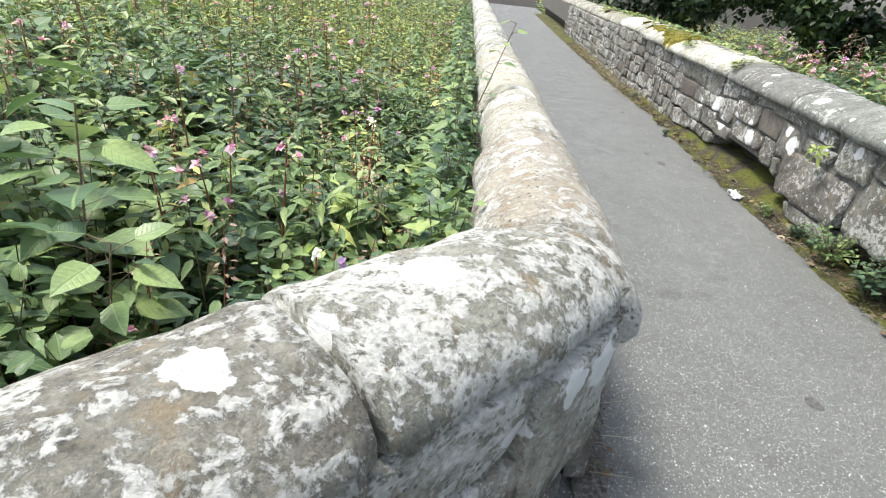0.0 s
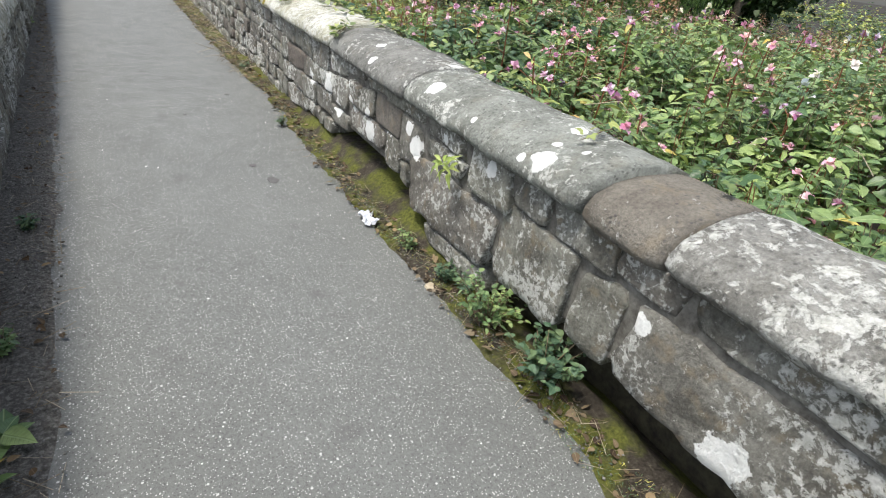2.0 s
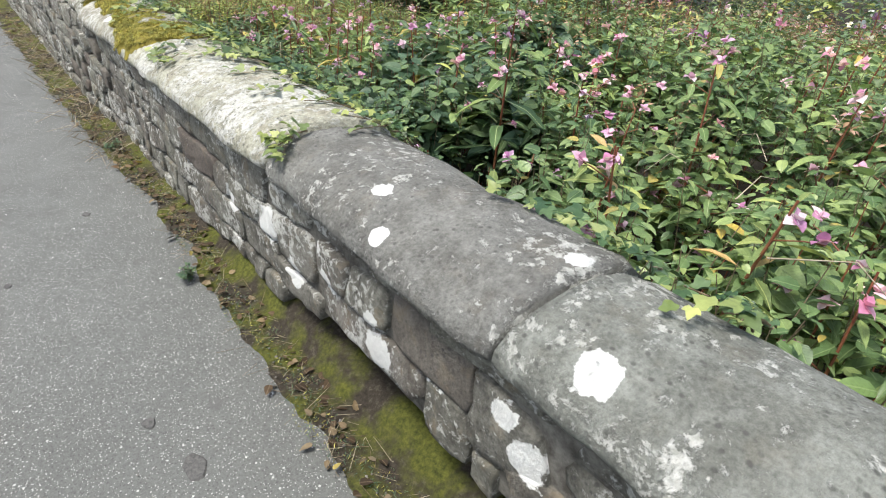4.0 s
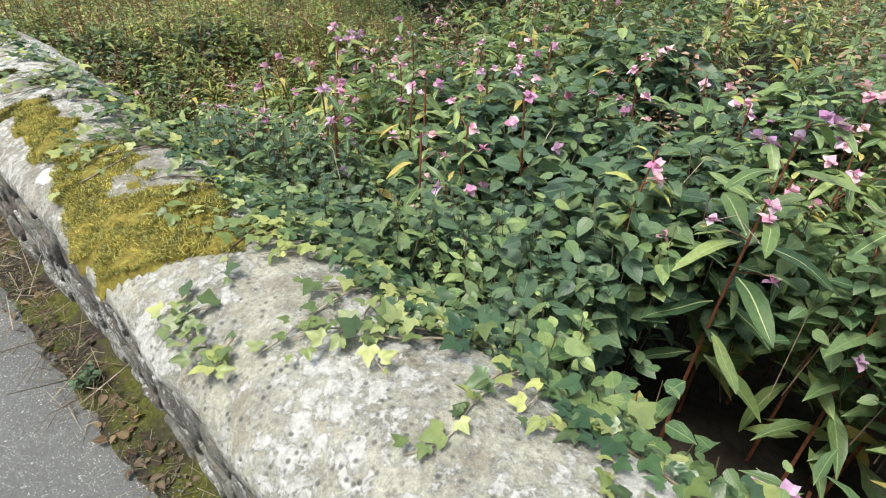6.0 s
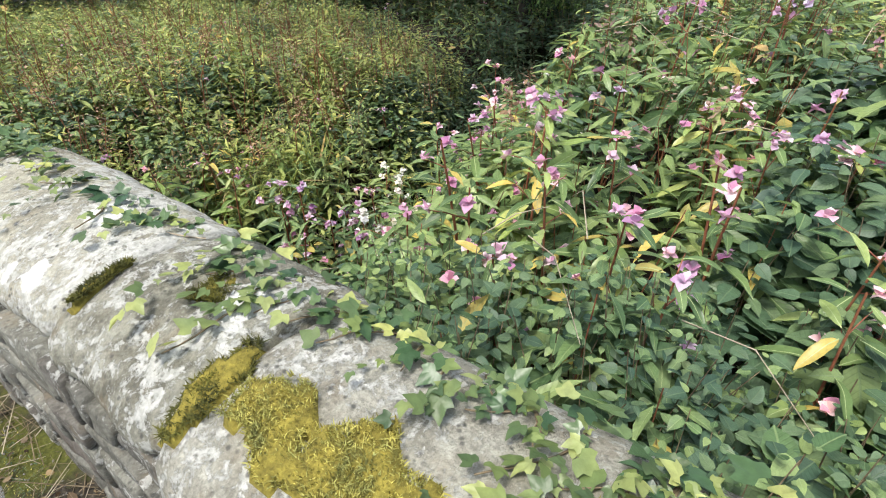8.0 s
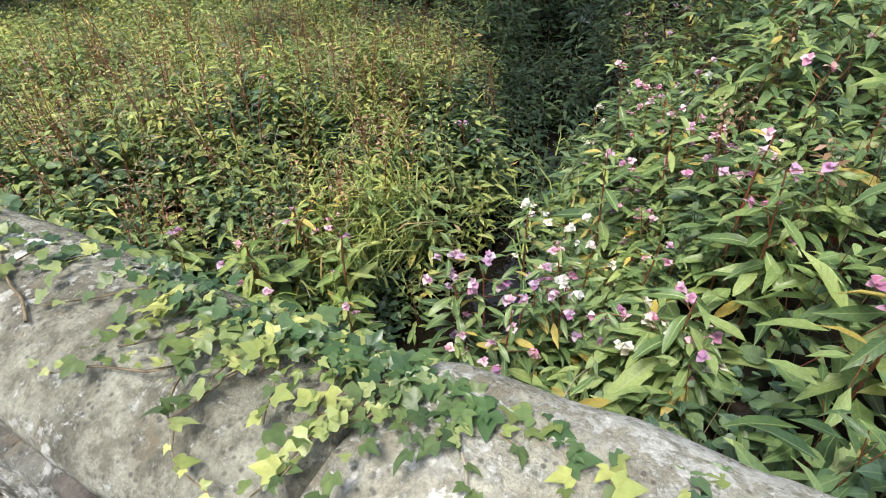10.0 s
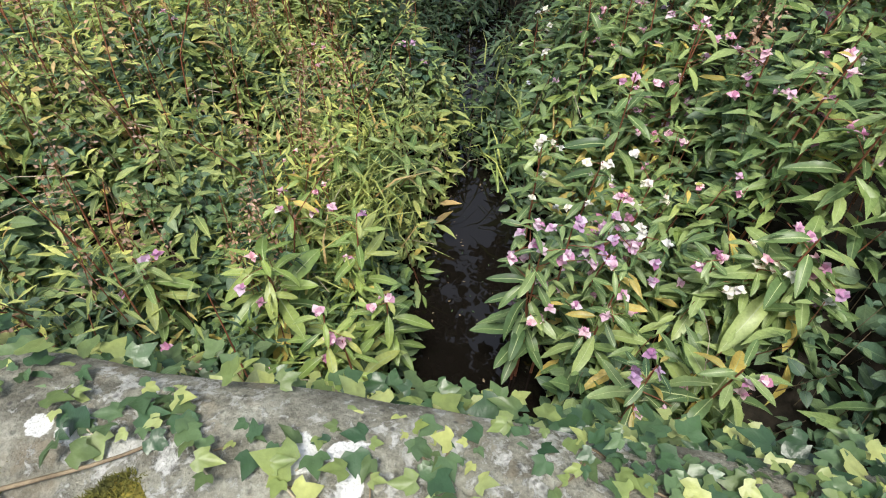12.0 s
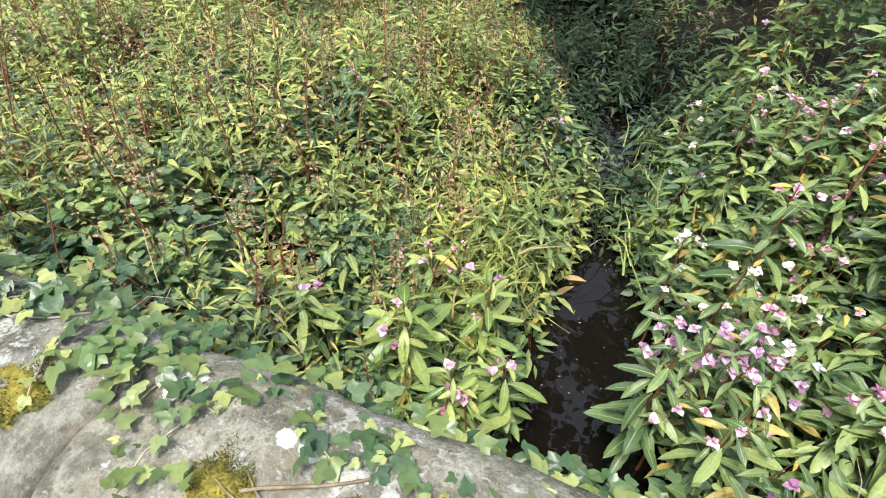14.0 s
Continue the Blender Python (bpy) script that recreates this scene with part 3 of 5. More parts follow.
def right_wall():
    core = prism("wall_east", [(0.028, -7), (0.45, -7), (0.45, 20), (0.028, 20)], 0.23, 0.655, M_MORTAR)
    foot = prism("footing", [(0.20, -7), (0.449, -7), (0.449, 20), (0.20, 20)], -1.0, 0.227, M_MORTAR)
    foot.parent = core
    # earth brown, kept dark so that it also stands for the gully's shadow
    foot.data.materials[0] = plain("dark_earth_footing", (0.025, 0.022, 0.016), (0.075, 0.068, 0.042), 20, 0.9, 1.0)
    tagged(foot, "recessed earth footing, darkened for the shade of the gully")
    tagged(core, "mortared sandstone rubble parapet, damp and lichened", kind="structure")
    joints = [-7, -6.1, -5.0, -4.1, -3.2, -2.45, -1.6, -1.29, -0.05, 1.03, 2.87, 3.97, 4.48, 5.62, 7.65, 8.4, 9.1, 9.9, 10.8, 11.8, 12.6, 13.5, 14.5, 15.4, 16.3, 17.2, 18.2, 19.1, 20]
    for i, (a, b) in enumerate(zip(joints, joints[1:])):
        mat = M_COPING if -1.5 < a < 1 else M_COPING_PALE
        if 4.4 < a < 5.5:
            mat = M_COPING_CREAM
        if a < -1.7:
            mat = M_COPING_NEAR
        if a > 5.6 or abs(a - 3.97) < 0.01:
            mat = M_COPING_GREY
        if abs(a + 1.6) < 0.01:  # the one brown block
            mat = M_COPING_BROWN
        wide = float(np.interp(a, [-1, 3, 5, 6], [0.90, 1.05, 1.0, 0.92]))
        me = coping_mesh("coping_stone", b - a - 0.008, [(x * wide, z * 0.96) for x, z in PROFILE], mat, i + 1, 0.014, -0.12)
        drop = -coping_drop((a + b) / 2) - (0.012 if mat is M_COPING_BROWN else 0.0)
        child("coping_stone", me, core, at=pose(float(np.interp(a, [3.2, 4.3], [0.0, 0.058])), a + 0.006, COPING_Z + drop))
    r = random.Random(11)
    large = [(-0.82, -0.08, 0.13, 0.41), (-0.84, -0.28, 0.03, 0.12), (-1.27, -0.84, 0.15, 0.48), (-1.10, -0.90, 0.49, 0.61), (-1.40, -1.12, 0.49, 0.61), (-1.50, -1.29, 0.17, 0.48), (-1.66, -1.42, 0.49, 0.61),
             (-2.34, -1.52, 0.18, 0.49), (-2.30, -1.68, 0.50, 0.61), (-0.88, -0.58, 0.43, 0.61), (-0.57, -0.22, 0.42, 0.52), (-0.56, -0.20, 0.53, 0.62)]
    small = [(-0.20, 0.04, 0.33, 0.54), (-0.18, 0.20, 0.55, 0.64), (0.05, 0.36, 0.40, 0.55), (0.03, 0.20, 0.21, 0.39), (-0.07, 0.02, 0.19, 0.32), (0.21, 0.74, 0.25, 0.39), (0.37, 0.58, 0.40, 0.54),
             (0.59, 0.79, 0.40, 0.54), (0.21, 0.52, 0.56, 0.64), (0.53, 0.80, 0.55, 0.64), (0.80, 1.08, 0.30, 0.50), (0.76, 1.10, 0.20, 0.29), (0.81, 1.10, 0.51, 0.64)]
    cells = [stone_outline(*box, r) for box in large + small]
    cells += rubble_courses(-3.5, -2.35, wall_foot, lambda y: 0.62, r, 0.15, 0.25)
    cells += rubble_courses(1.11, 11.5, wall_foot, lambda y: COPING_Z + 0.01 - float(coping_drop(y)), r, 0.085, 0.18)
    for i, (y, z, outline) in enumerate(cells[:300]):
        me = rubble_mesh("stone", outline, 0.2, i + 3, M_COPING_BROWN if i == 14 or (i > 25 and r.random() < 0.12) else M_RUBBLE)
        out = float(np.interp(y, [3.4, 4.3], [0.0, 0.04])) * (1.3 - z)
        child("stone", me, core, at=pose(0.008 - out, y, z))
    return core


def left_wall():
    end = 20
    core = prism("wall_west", [(left_x(end) - 0.03, end), (CORNER.x - 0.03, CORNER.y + 0.02), (CORNER.x - 0.3, CORNER.y + 0.2), (left_x(end) - 0.3, end)], -1.0, 0.47, M_MORTAR)
    tagged(core, "low sandstone parapet with a rounded lichened coping", kind="structure")
    a = CORNER.y + 0.0
    i = 0
    r = random.Random(4)
    slope = math.degrees(math.atan(0.040))
    while a < end - 0.3:
        n = 0.20 if i == 0 else min(r.uniform(0.75, 1.25), end - a)
        mat = M_COPING_TAN if 0 < i < 5 else M_COPING_WEST
        fat = 0.90 if i < 2 else 0.80
        me = coping_mesh("coping_stone", n - (0.02 if i == 0 else 0.008), [(x * fat - (0.005 if i == 0 else 0.02), z) for x, z in ROUND], mat, 40 + i, 0.012, cut1=0.37 if i == 0 else 0.0)
        child("coping_stone", me, core, at=pose(left_x(a + n), a + n, 0.47, 0, 0, 180 + slope))
        a += n
        i += 1
    r2 = random.Random(8)
    for i, (y, z, outline) in enumerate(rubble_courses(CORNER.y + 0.03, 8.0, lambda y: 0.0, lambda y: 0.475, r2, 0.09, 0.18)):
        me = rubble_mesh("stone", outline, 0.05, i + 300, M_RUBBLE)
        child("stone", me, core, at=pose(left_x(y), y, z, 0, 0, 180 + slope))
    return core


def corner_wall():
    """The splayed end of the left parapet."""
    side = Vector((AWAY.y, -AWAY.x, 0))
    ang = math.degrees(math.atan2(AWAY.y, AWAY.x)) - 90
    p, q = CORNER + side * 0.05, CORNER + side * 0.36
    core = prism("wall_splay", [(p.x, p.y), (q.x, q.y), (q.x + AWAY.x * 5, q.y + AWAY.y * 5), (p.x + AWAY.x * 5, p.y + AWAY.y * 5)][::-1], -1.0, 0.56, M_MORTAR)
    tagged(core, "splayed end of the parapet, thick white and grey lichen", kind="structure")
    base = pose(CORNER.x, CORNER.y, 0, 0, 0, ang) 
    lengths = [0.70, 1.0, 0.9, 1.1, 1.05]
    a = -0.02
    for i, n in enumerate(lengths):
        me = coping_mesh("coping_stone", n - 0.012, [(x * 0.95 + (0.075 if z < 0.01 else 0.05), z * (0.72 if z > 0.04 else 1.0)) for x, z in ROUND], M_COPING_WEST, 80 + i, 0.016, cut0=0.39 if i == 0 else 0.0)
        child("coping_stone", me, core, at=base @ pose(0, a, 0.552))
        a += n
    r = random.Random(5)
    for i, (y, z, outline) in enumerate(rubble_courses(0.30, 2.6, lambda y: 0.0, lambda y: 0.545, r, 0.10, 0.2)):
        me = rubble_mesh("stone", outline, 0.05, i + 500, M_SPLAY_FACE)
        child("stone", me, core, at=base @ pose(0.02, y, z))
    me = rubble_mesh("quoin", [(-0.17, -0.17), (0.13, -0.21), (0.15, 0.22), (-0.17, 0.23)], 0.1, 611, M_SPLAY_FACE)
    child("quoin", me, core, "large corner stone, crusted with white lichen", at=base @ pose(-0.005, 0.17, 0.31))
    me = rubble_mesh("quoin", [(-0.15, -0.055), (0.14, -0.05), (0.13, 0.05), (-0.13, 0.05)], 0.09, 613, M_RUBBLE)
    child("quoin", me, core, "damp weathered corner stone at the foot", at=base @ pose(0.03, 0.17, 0.05))
    return core


WALL_R, WALL_L, WALL_C = right_wall(), left_wall(), corner_wall()

# ---- undergrowth ----


def canopy_z(x, y):
    """The top of the plants over the plan, right of the bridge."""
    x, y = np.asarray(x, float), np.asarray(y, float)
    d = np.abs(y - stream_y(x))
    near = 0.52 + 0.28 * smooth01(1.3, 3.5, x) - 0.55 * smooth01(5, 12, x)
    top = near + (-0.60 - near) * smooth01(4.2, 5.7, y - 0.18 * np.clip(x - 2, 0, 8))
    top = top + 0.45 * smooth01(7.9, 9.0, y) * (1 - smooth01(3.0, 6.5, x)) - 0.22 * smooth01(6.6, 7.0, y) * (1 - smooth01(7.6, 8.6, y)) * (1 - smooth01(2.5, 4, x))
    top = top + 0.16 * smooth01(7.6, 8.4, y) * np.sin(x * 2.1 + 0.8 * y) * np.cos(y * 1.7 - x)
    top = top + 0.10 * np.sin(x * 3.7 + y * 1.9) * np.sin(y * 3.3 - x * 1.4) + 0.06 * np.sin(x * 8 + 2) * np.sin(y * 7)
    top = top - 0.75 * (1 - smooth01(0.15, 0.8 + 0.9 * smooth01(4, 7, x), d)) * smooth01(0.5, 1.5, x)
    return top


def scatter(n, x0, x1, y0, y1, keep=None):
    p = np.stack([rng.uniform(x0, x1, n), rng.uniform(y0, y1, n)], -1)
    return p if keep is None else p[keep(p[:, 0], p[:, 1])]


def sprigs(name, label, shape, pts, top, mats, size, levels, gap, whorl=2, kinds=None, vary=0.16, droop=-0.2, stem=M_STEM, at_least=-9.0):
    """Many upright leafy shoots as one mesh: leaves in pairs or whorls round each stem, smaller towards the tip."""
    n = len(pts)
    tip = top(pts[:, 0], pts[:, 1]) - np.abs(rng.normal(0, vary, n))
    lean = rng.normal(0, 0.16, (n, 2))
    k = np.arange(levels)
    first = rng.uniform(0, 6.283, n)
    z = tip[:, None] - (k[None, :] + rng.uniform(-0.3, 0.3, (n, levels))) * gap
    growth = np.clip(0.45 + 0.25 * k, 0, 1)[None, :] * rng.uniform(0.7, 1.25, n)[:, None]
    kind = np.zeros(n, int) if kinds is None else rng.choice(len(mats), n, p=kinds)
    at, yaw, sz, kk = [], [], [], []
    for w in range(whorl):
        a = first[:, None] + k[None, :] * (math.pi / 2 if whorl == 2 else 1.05) + w * 2 * math.pi / whorl + rng.normal(0, 0.25, (n, levels))
        r = 0.012 + 0.25 * size * growth
        down = tip[:, None] - z
        px = pts[:, 0, None] - lean[:, 0, None] * down - np.sin(a) * r
        py = pts[:, 1, None] - lean[:, 1, None] * down + np.cos(a) * r
        at.append(np.stack([px, py, z], -1).reshape(-1, 3))
        yaw.append(a.ravel())
        sz.append((size * growth * rng.uniform(0.85, 1.15, (n, levels))).ravel())
        kk.append(np.repeat(kind, levels))
    at, yaw, sz, kk = np.concatenate(at), np.concatenate(yaw), np.concatenate(sz), np.concatenate(kk)
    keep = (at[:, 2] > at_least)
    at, yaw, sz, kk = at[keep], yaw[keep], sz[keep], kk[keep]
    m = len(at)
    me = leaf_cloud(name, shape, at, yaw, rng.normal(droop + 0.15, 0.32, m), rng.normal(0, 0.35, m), sz, mats, kk)
    ob = tagged(new(name, me), label, "undergrowth", kind="stuff")
    h = levels * gap + 0.15
    foot = np.column_stack([pts - lean * h, tip - h])
    pitch = np.arctan2(1.0, np.hypot(lean[:, 0], lean[:, 1]))
    st = leaf_cloud(name + "_stems", STALK, foot, np.arctan2(-lean[:, 0], lean[:, 1]), pitch, np.zeros(n), np.full(n, h), [stem])
    tagged(new("plant_stems", st), "thin upright stems of the undergrowth", "undergrowth", kind="stuff")
    return ob


def off_water(x, y):
    d = y - stream_y(x)
    open_water = 1 - smooth01(3.1, 3.8, x)
    bend = smooth01(4.6, 6.0, x)
    return (d > 0.16 + 0.18 * open_water + 0.05 * np.sin(x * 7) + 0.5 * bend) | (d < -0.12 - 0.52 * open_water + 0.08 * np.sin(x * 5) - 0.9 * bend)


def thin(x, y, k=0.5):
    return (np.sin(x * 2.9 + 1.3 * np.sin(y * 2.1)) * np.sin(y * 3.1 + 1.7 * np.sin(x * 1.7)) > -k)


def behind_left(x, y):
    return (x < left_x(y) - 0.33) & ((x - CORNER.x) * AWAY.y - (y - CORNER.y) * AWAY.x > 0.40)


# right of the bridge, from the near bank across the stream to the far bank
NEAR = "undergrowth"
sprigs(NEAR, "fine-leaved green nettle shoots behind the parapet", OVATE, scatter(2300, 0.56, 5.0, -4.0, 1.9, lambda x, y: thin(x, y, 0.6) & (np.hypot(x - 1.3, y - 1.42) > 0.52)), lambda x, y: canopy_z(x, y) + 0.1, [M_NETTLE, M_BALSAM], 0.085, 7, 0.055, 2, [0.8, 0.2], vary=0.2)
sprigs(NEAR, "broader green balsam leaves behind the parapet", LANCE, scatter(210, 0.9, 5.0, -4.0, 1.9, lambda x, y: np.hypot(x - 1.3, y - 1.42) > 0.52), lambda x, y: canopy_z(x, y) + 0.04, [M_BALSAM], 0.21, 5, 0.10, 3, vary=0.2, stem=M_STEM_RED)
sprigs(NEAR, "broad dull green bramble leaves behind the parapet", OVATE, scatter(380, 0.58, 3.6, 1.6, 3.3, lambda x, y: thin(x, y, 0.7) & (np.hypot(x - 1.3, y - 1.42) > 0.52)), lambda x, y: canopy_z(x, y) + 0.02, [M_BRAMBLE, M_NETTLE], 0.155, 5, 0.09, 3, [0.85, 0.15], 0.2)
sprigs(NEAR, "small pale green shoots beside the coping", OVATE, scatter(300, 0.54, 1.3, 1.9, 4.6), lambda x, y: canopy_z(x, y) + 0.06, [M_BRAMBLE, M_NETTLE], 0.055, 7, 0.045, 2, [0.6, 0.4])
sprigs(NEAR, "long lance-shaped green balsam leaves above the stream", LANCE, scatter(470, 0.7, 6.5, 3.2, 6.6, lambda x, y: off_water(x, y) & thin(x, y, 0.45)), canopy_z, [M_BALSAM, M_BALSAM_SUNLIT], 0.23, 5, 0.11, 3, [0.94, 0.06], 0.26, stem=M_STEM_RED)
sprigs(NEAR, "small green leaves between the balsam stems", OVATE, scatter(480, 0.56, 6.5, 3.5, 6.6, lambda x, y: off_water(x, y) & thin(x, y, 0.6)), lambda x, y: canopy_z(x, y) - 0.15, [M_NETTLE, M_BRAMBLE], 0.10, 5, 0.08, 2, [0.5, 0.5])
sprigs(NEAR, "dark leaves low among the balsam stems", OVATE, scatter(420, 0.56, 4.5, 4.6, 6.6, off_water), lambda x, y: canopy_z(x, y) - 0.45, [M_BRAMBLE], 0.12, 5, 0.09, 2, vary=0.2)
sprigs(NEAR, "lance-shaped yellowish balsam leaves by the water", LANCE, scatter(60, 0.6, 3.2, 6.95, 8.2, off_water), lambda x, y: canopy_z(x, y) - 0.05, [M_BALSAM_SUNLIT, M_BALSAM], 0.21, 5, 0.09, 3, [0.5, 0.5], stem=M_STEM_RED)
sprigs(NEAR, "small green leaves low on the bank", OVATE, scatter(420, 0.6, 3.2, 6.9, 8.2, off_water), lambda x, y: canopy_z(x, y) - 0.2, [M_BRAMBLE, M_NETTLE], 0.09, 5, 0.07, 2, [0.5, 0.5])
sprigs(NEAR, "dull green bramble leaves on the far bank", OVATE, scatter(340, 0.6, 4.0, 7.9, 10.5, lambda x, y: thin(x, y, 0.5)), lambda x, y: canopy_z(x, y) + 0.0, [M_BRAMBLE], 0.14, 5, 0.08, 3, vary=0.2)
sprigs(NEAR, "round-leaved bramble and young shoots behind the coping", OVATE, scatter(260, 0.6, 2.3, 7.7, 9.6, lambda x, y: thin(x, y, 0.6) & off_water(x, y)), lambda x, y: canopy_z(x, y) + 0.12, [M_BRAMBLE, M_NETTLE], 0.115, 6, 0.07, 3, [0.5, 0.5], 0.2)
# Added cover over the far water, with shade put into its leaf colour.
sprigs(NEAR, "reeds and shrubs closing the upper stream, shade in their leaf colour", LANCE, scatter(620, 9.3, 18, 5.6, 12.0, lambda x, y: np.hypot(x - 12.0, y - 9.9) > 0.6), lambda x, y: canopy_z(x, y) + 0.35, [M_SHADE, M_BRAMBLE], 0.26, 7, 0.14, 3, [0.5, 0.5], 0.3)
sprigs(NEAR, "yellow-green lance-shaped leaves of the stream bank", LANCE, scatter(1050, 0.56, 7.0, 7.0, 12.5, lambda x, y: off_water(x, y) & ((y > 7.9) | (x > 2.7) | ((y > 7.2) & (x < 1.05))) & thin(x + 3, y, 0.4)), lambda x, y: canopy_z(x, y) + 0.2, [M_OLIVE, M_BALSAM_SUNLIT], 0.175, 7, 0.085, 3, [0.6, 0.4], 0.26)
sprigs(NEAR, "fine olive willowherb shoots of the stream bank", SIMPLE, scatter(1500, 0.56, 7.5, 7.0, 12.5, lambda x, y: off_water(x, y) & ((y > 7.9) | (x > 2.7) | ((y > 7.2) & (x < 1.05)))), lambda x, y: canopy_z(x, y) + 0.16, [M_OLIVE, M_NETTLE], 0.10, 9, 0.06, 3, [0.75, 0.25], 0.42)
sprigs(NEAR, "tall upright willowherb shoots with narrow leaves", NARROW, scatter(520, 0.7, 7, 7.6, 12.5, lambda x, y: off_water(x, y) & thin(y, x, 0.3)), lambda x, y: canopy_z(x, y) + 0.42, [M_OLIVE, M_BALSAM_SUNLIT, M_BRAMBLE], 0.13, 14, 0.05, 3, [0.5, 0.25, 0.25], 0.25, droop=0.2, stem=M_STEM_RED)
sprigs(NEAR, "dry brown seed heads on tall stems above the willowherb", SIMPLE, scatter(360, 0.8, 7, 7.6, 12.5, off_water), lambda x, y: canopy_z(x, y) + 0.38, [M_SEED], 0.035, 14, 0.03, 2, vary=0.12, stem=M_STEM_RED)
# Next two: the bank's shade comes from the darkened leaf colour.
sprigs(NEAR, "green leaves overhanging the upper stream, darkened to stand for shade", OVATE, scatter(230, 4.3, 6.4, 6.5, 8.0, off_water), lambda x, y: canopy_z(x, y) + 0.16, [M_SHADE, M_BRAMBLE], 0.13, 5, 0.08, 3, [0.6, 0.4], 0.15)
sprigs(NEAR, "green leaves hanging into the upper stream, shade in their dark colour", LANCE, scatter(620, 3.9, 9.5, 5.4, 10.2, lambda x, y: np.abs(y - stream_y(x)) < 1.1), lambda x, y: canopy_z(x, y) + 0.12, [M_SHADE, M_BRAMBLE], 0.17, 6, 0.09, 3, [0.55, 0.45], 0.2)
sprigs(NEAR, "dry pinkish seed heads above the balsam", SIMPLE, scatter(230, 2.2, 9, -4, 5.5, off_water), lambda x, y: canopy_z(x, y) + 0.2, [M_SEED], 0.045, 8, 0.03, 3, vary=0.12, stem=M_STEM_RED)
sprigs(NEAR, "mixed green and brownish summer plants farther off", LANCE, scatter(1700, 4.8, 16, -5, 7.5, off_water), canopy_z, [M_BALSAM, M_OLIVE, M_BRAMBLE], 0.19, 5, 0.11, 3, [0.4, 0.35, 0.25], 0.25)
sprigs(NEAR, "mixed green plants on the far bank", LANCE, scatter(1500, 6.5, 18, 7, 17, lambda x, y: off_water(x, y) & (np.hypot(x - 11.6, (y - 8.9) * 1.5) > 0.95)), canopy_z, [M_BALSAM, M_OLIVE, M_BRAMBLE], 0.18, 5, 0.11, 3, [0.3, 0.45, 0.25], 0.25)


def left_top(x, y):
    return 0.22 + 0.12 * np.sin(x * 3 + 1) * np.cos(y * 2.7) + 0.16 * np.clip(-2.6 - x, 0, 3) + 0.05 * np.sin(x * 9) * np.sin(y * 8)


sprigs("undergrowth", "leafy green nettles behind the low parapet", OVATE, scatter(1650, -7, -1.95, -5.5, 3, lambda x, y: behind_left(x, y) & thin(x, y, 0.6)), left_top, [M_NETTLE, M_BALSAM], 0.14, 6, 0.09, 2, [0.75, 0.25], 0.26)
along = np.column_stack([np.zeros(420), rng.uniform(-2.5, 9, 420)])
along[:, 0] = left_x(along[:, 1]) - rng.uniform(0.31, 0.5, 420)
sprigs("undergrowth", "leafy shoots pressed against the back of the low parapet", OVATE, along, lambda x, y: 0.58 + 0.06 * np.sin(y * 5), [M_NETTLE, M_BRAMBLE], 0.085, 8, 0.055, 2, [0.6, 0.4], 0.12)
sprigs("undergrowth", "taller pale shoots among the nettles", LANCE, scatter(420, -7, -2.1, -5, 4, lambda x, y: behind_left(x, y)), lambda x, y: left_top(x, y) + 0.14, [M_NETTLE, M_BALSAM_SUNLIT, M_BRAMBLE], 0.17, 5, 0.10, 3, [0.55, 0.1, 0.35], 0.22)
sprigs("undergrowth", "small dark bramble leaves between the nettles", OVATE, scatter(1300, -5, -1.95, -5.0, 2, lambda x, y: behind_left(x, y)), lambda x, y: left_top(x, y) - 0.02, [M_NETTLE, M_BRAMBLE], 0.095, 6, 0.06, 2, [0.5, 0.5], 0.2)
sprigs("undergrowth", "dry brownish seed heads among the nettles", SIMPLE, scatter(170, -7, -2.1, -4, 4, lambda x, y: behind_left(x, y)), lambda x, y: left_top(x, y) + 0.22, [M_SEED], 0.035, 10, 0.03, 3, vary=0.12, stem=M_STEM_RED)
sprigs("undergrowth", "yellowing shoots and grasses behind the low parapet", SIMPLE, scatter(2200, -9, -1.95, 1, 12, lambda x, y: behind_left(x, y)), left_top, [M_OLIVE, M_NETTLE], 0.10, 7, 0.07, 3, [0.6, 0.4], 0.25)
sprigs("undergrowth", "yellowish willowherb and grasses beyond the near bank", SIMPLE, scatter(3600, 0.6, 9, 11.5, 19), canopy_z, [M_OLIVE, M_BALSAM], 0.11, 7, 0.08, 3, [0.7, 0.3])
sprigs("undergrowth", "distant rough plants of the valley floor", SIMPLE, scatter(3800, 0.8, 30, -12, 34, lambda x, y: (x > 15) | (y > 17)), lambda x, y: canopy_z(x, y) + 0.4 + 1.1 * smooth01(14, 24, x), [M_OLIVE, M_BRAMBLE], 0.24, 6, 0.15, 3, [0.5, 0.5])
sprigs("undergrowth", "distant rough plants beyond the low parapet", SIMPLE, scatter(3000, -26, -2.6, -12, 34, lambda x, y: ((x < -7) | (y > 10)) & behind_left(x, y)), left_top, [M_OLIVE, M_NETTLE], 0.22, 6, 0.13, 3, [0.5, 0.5])

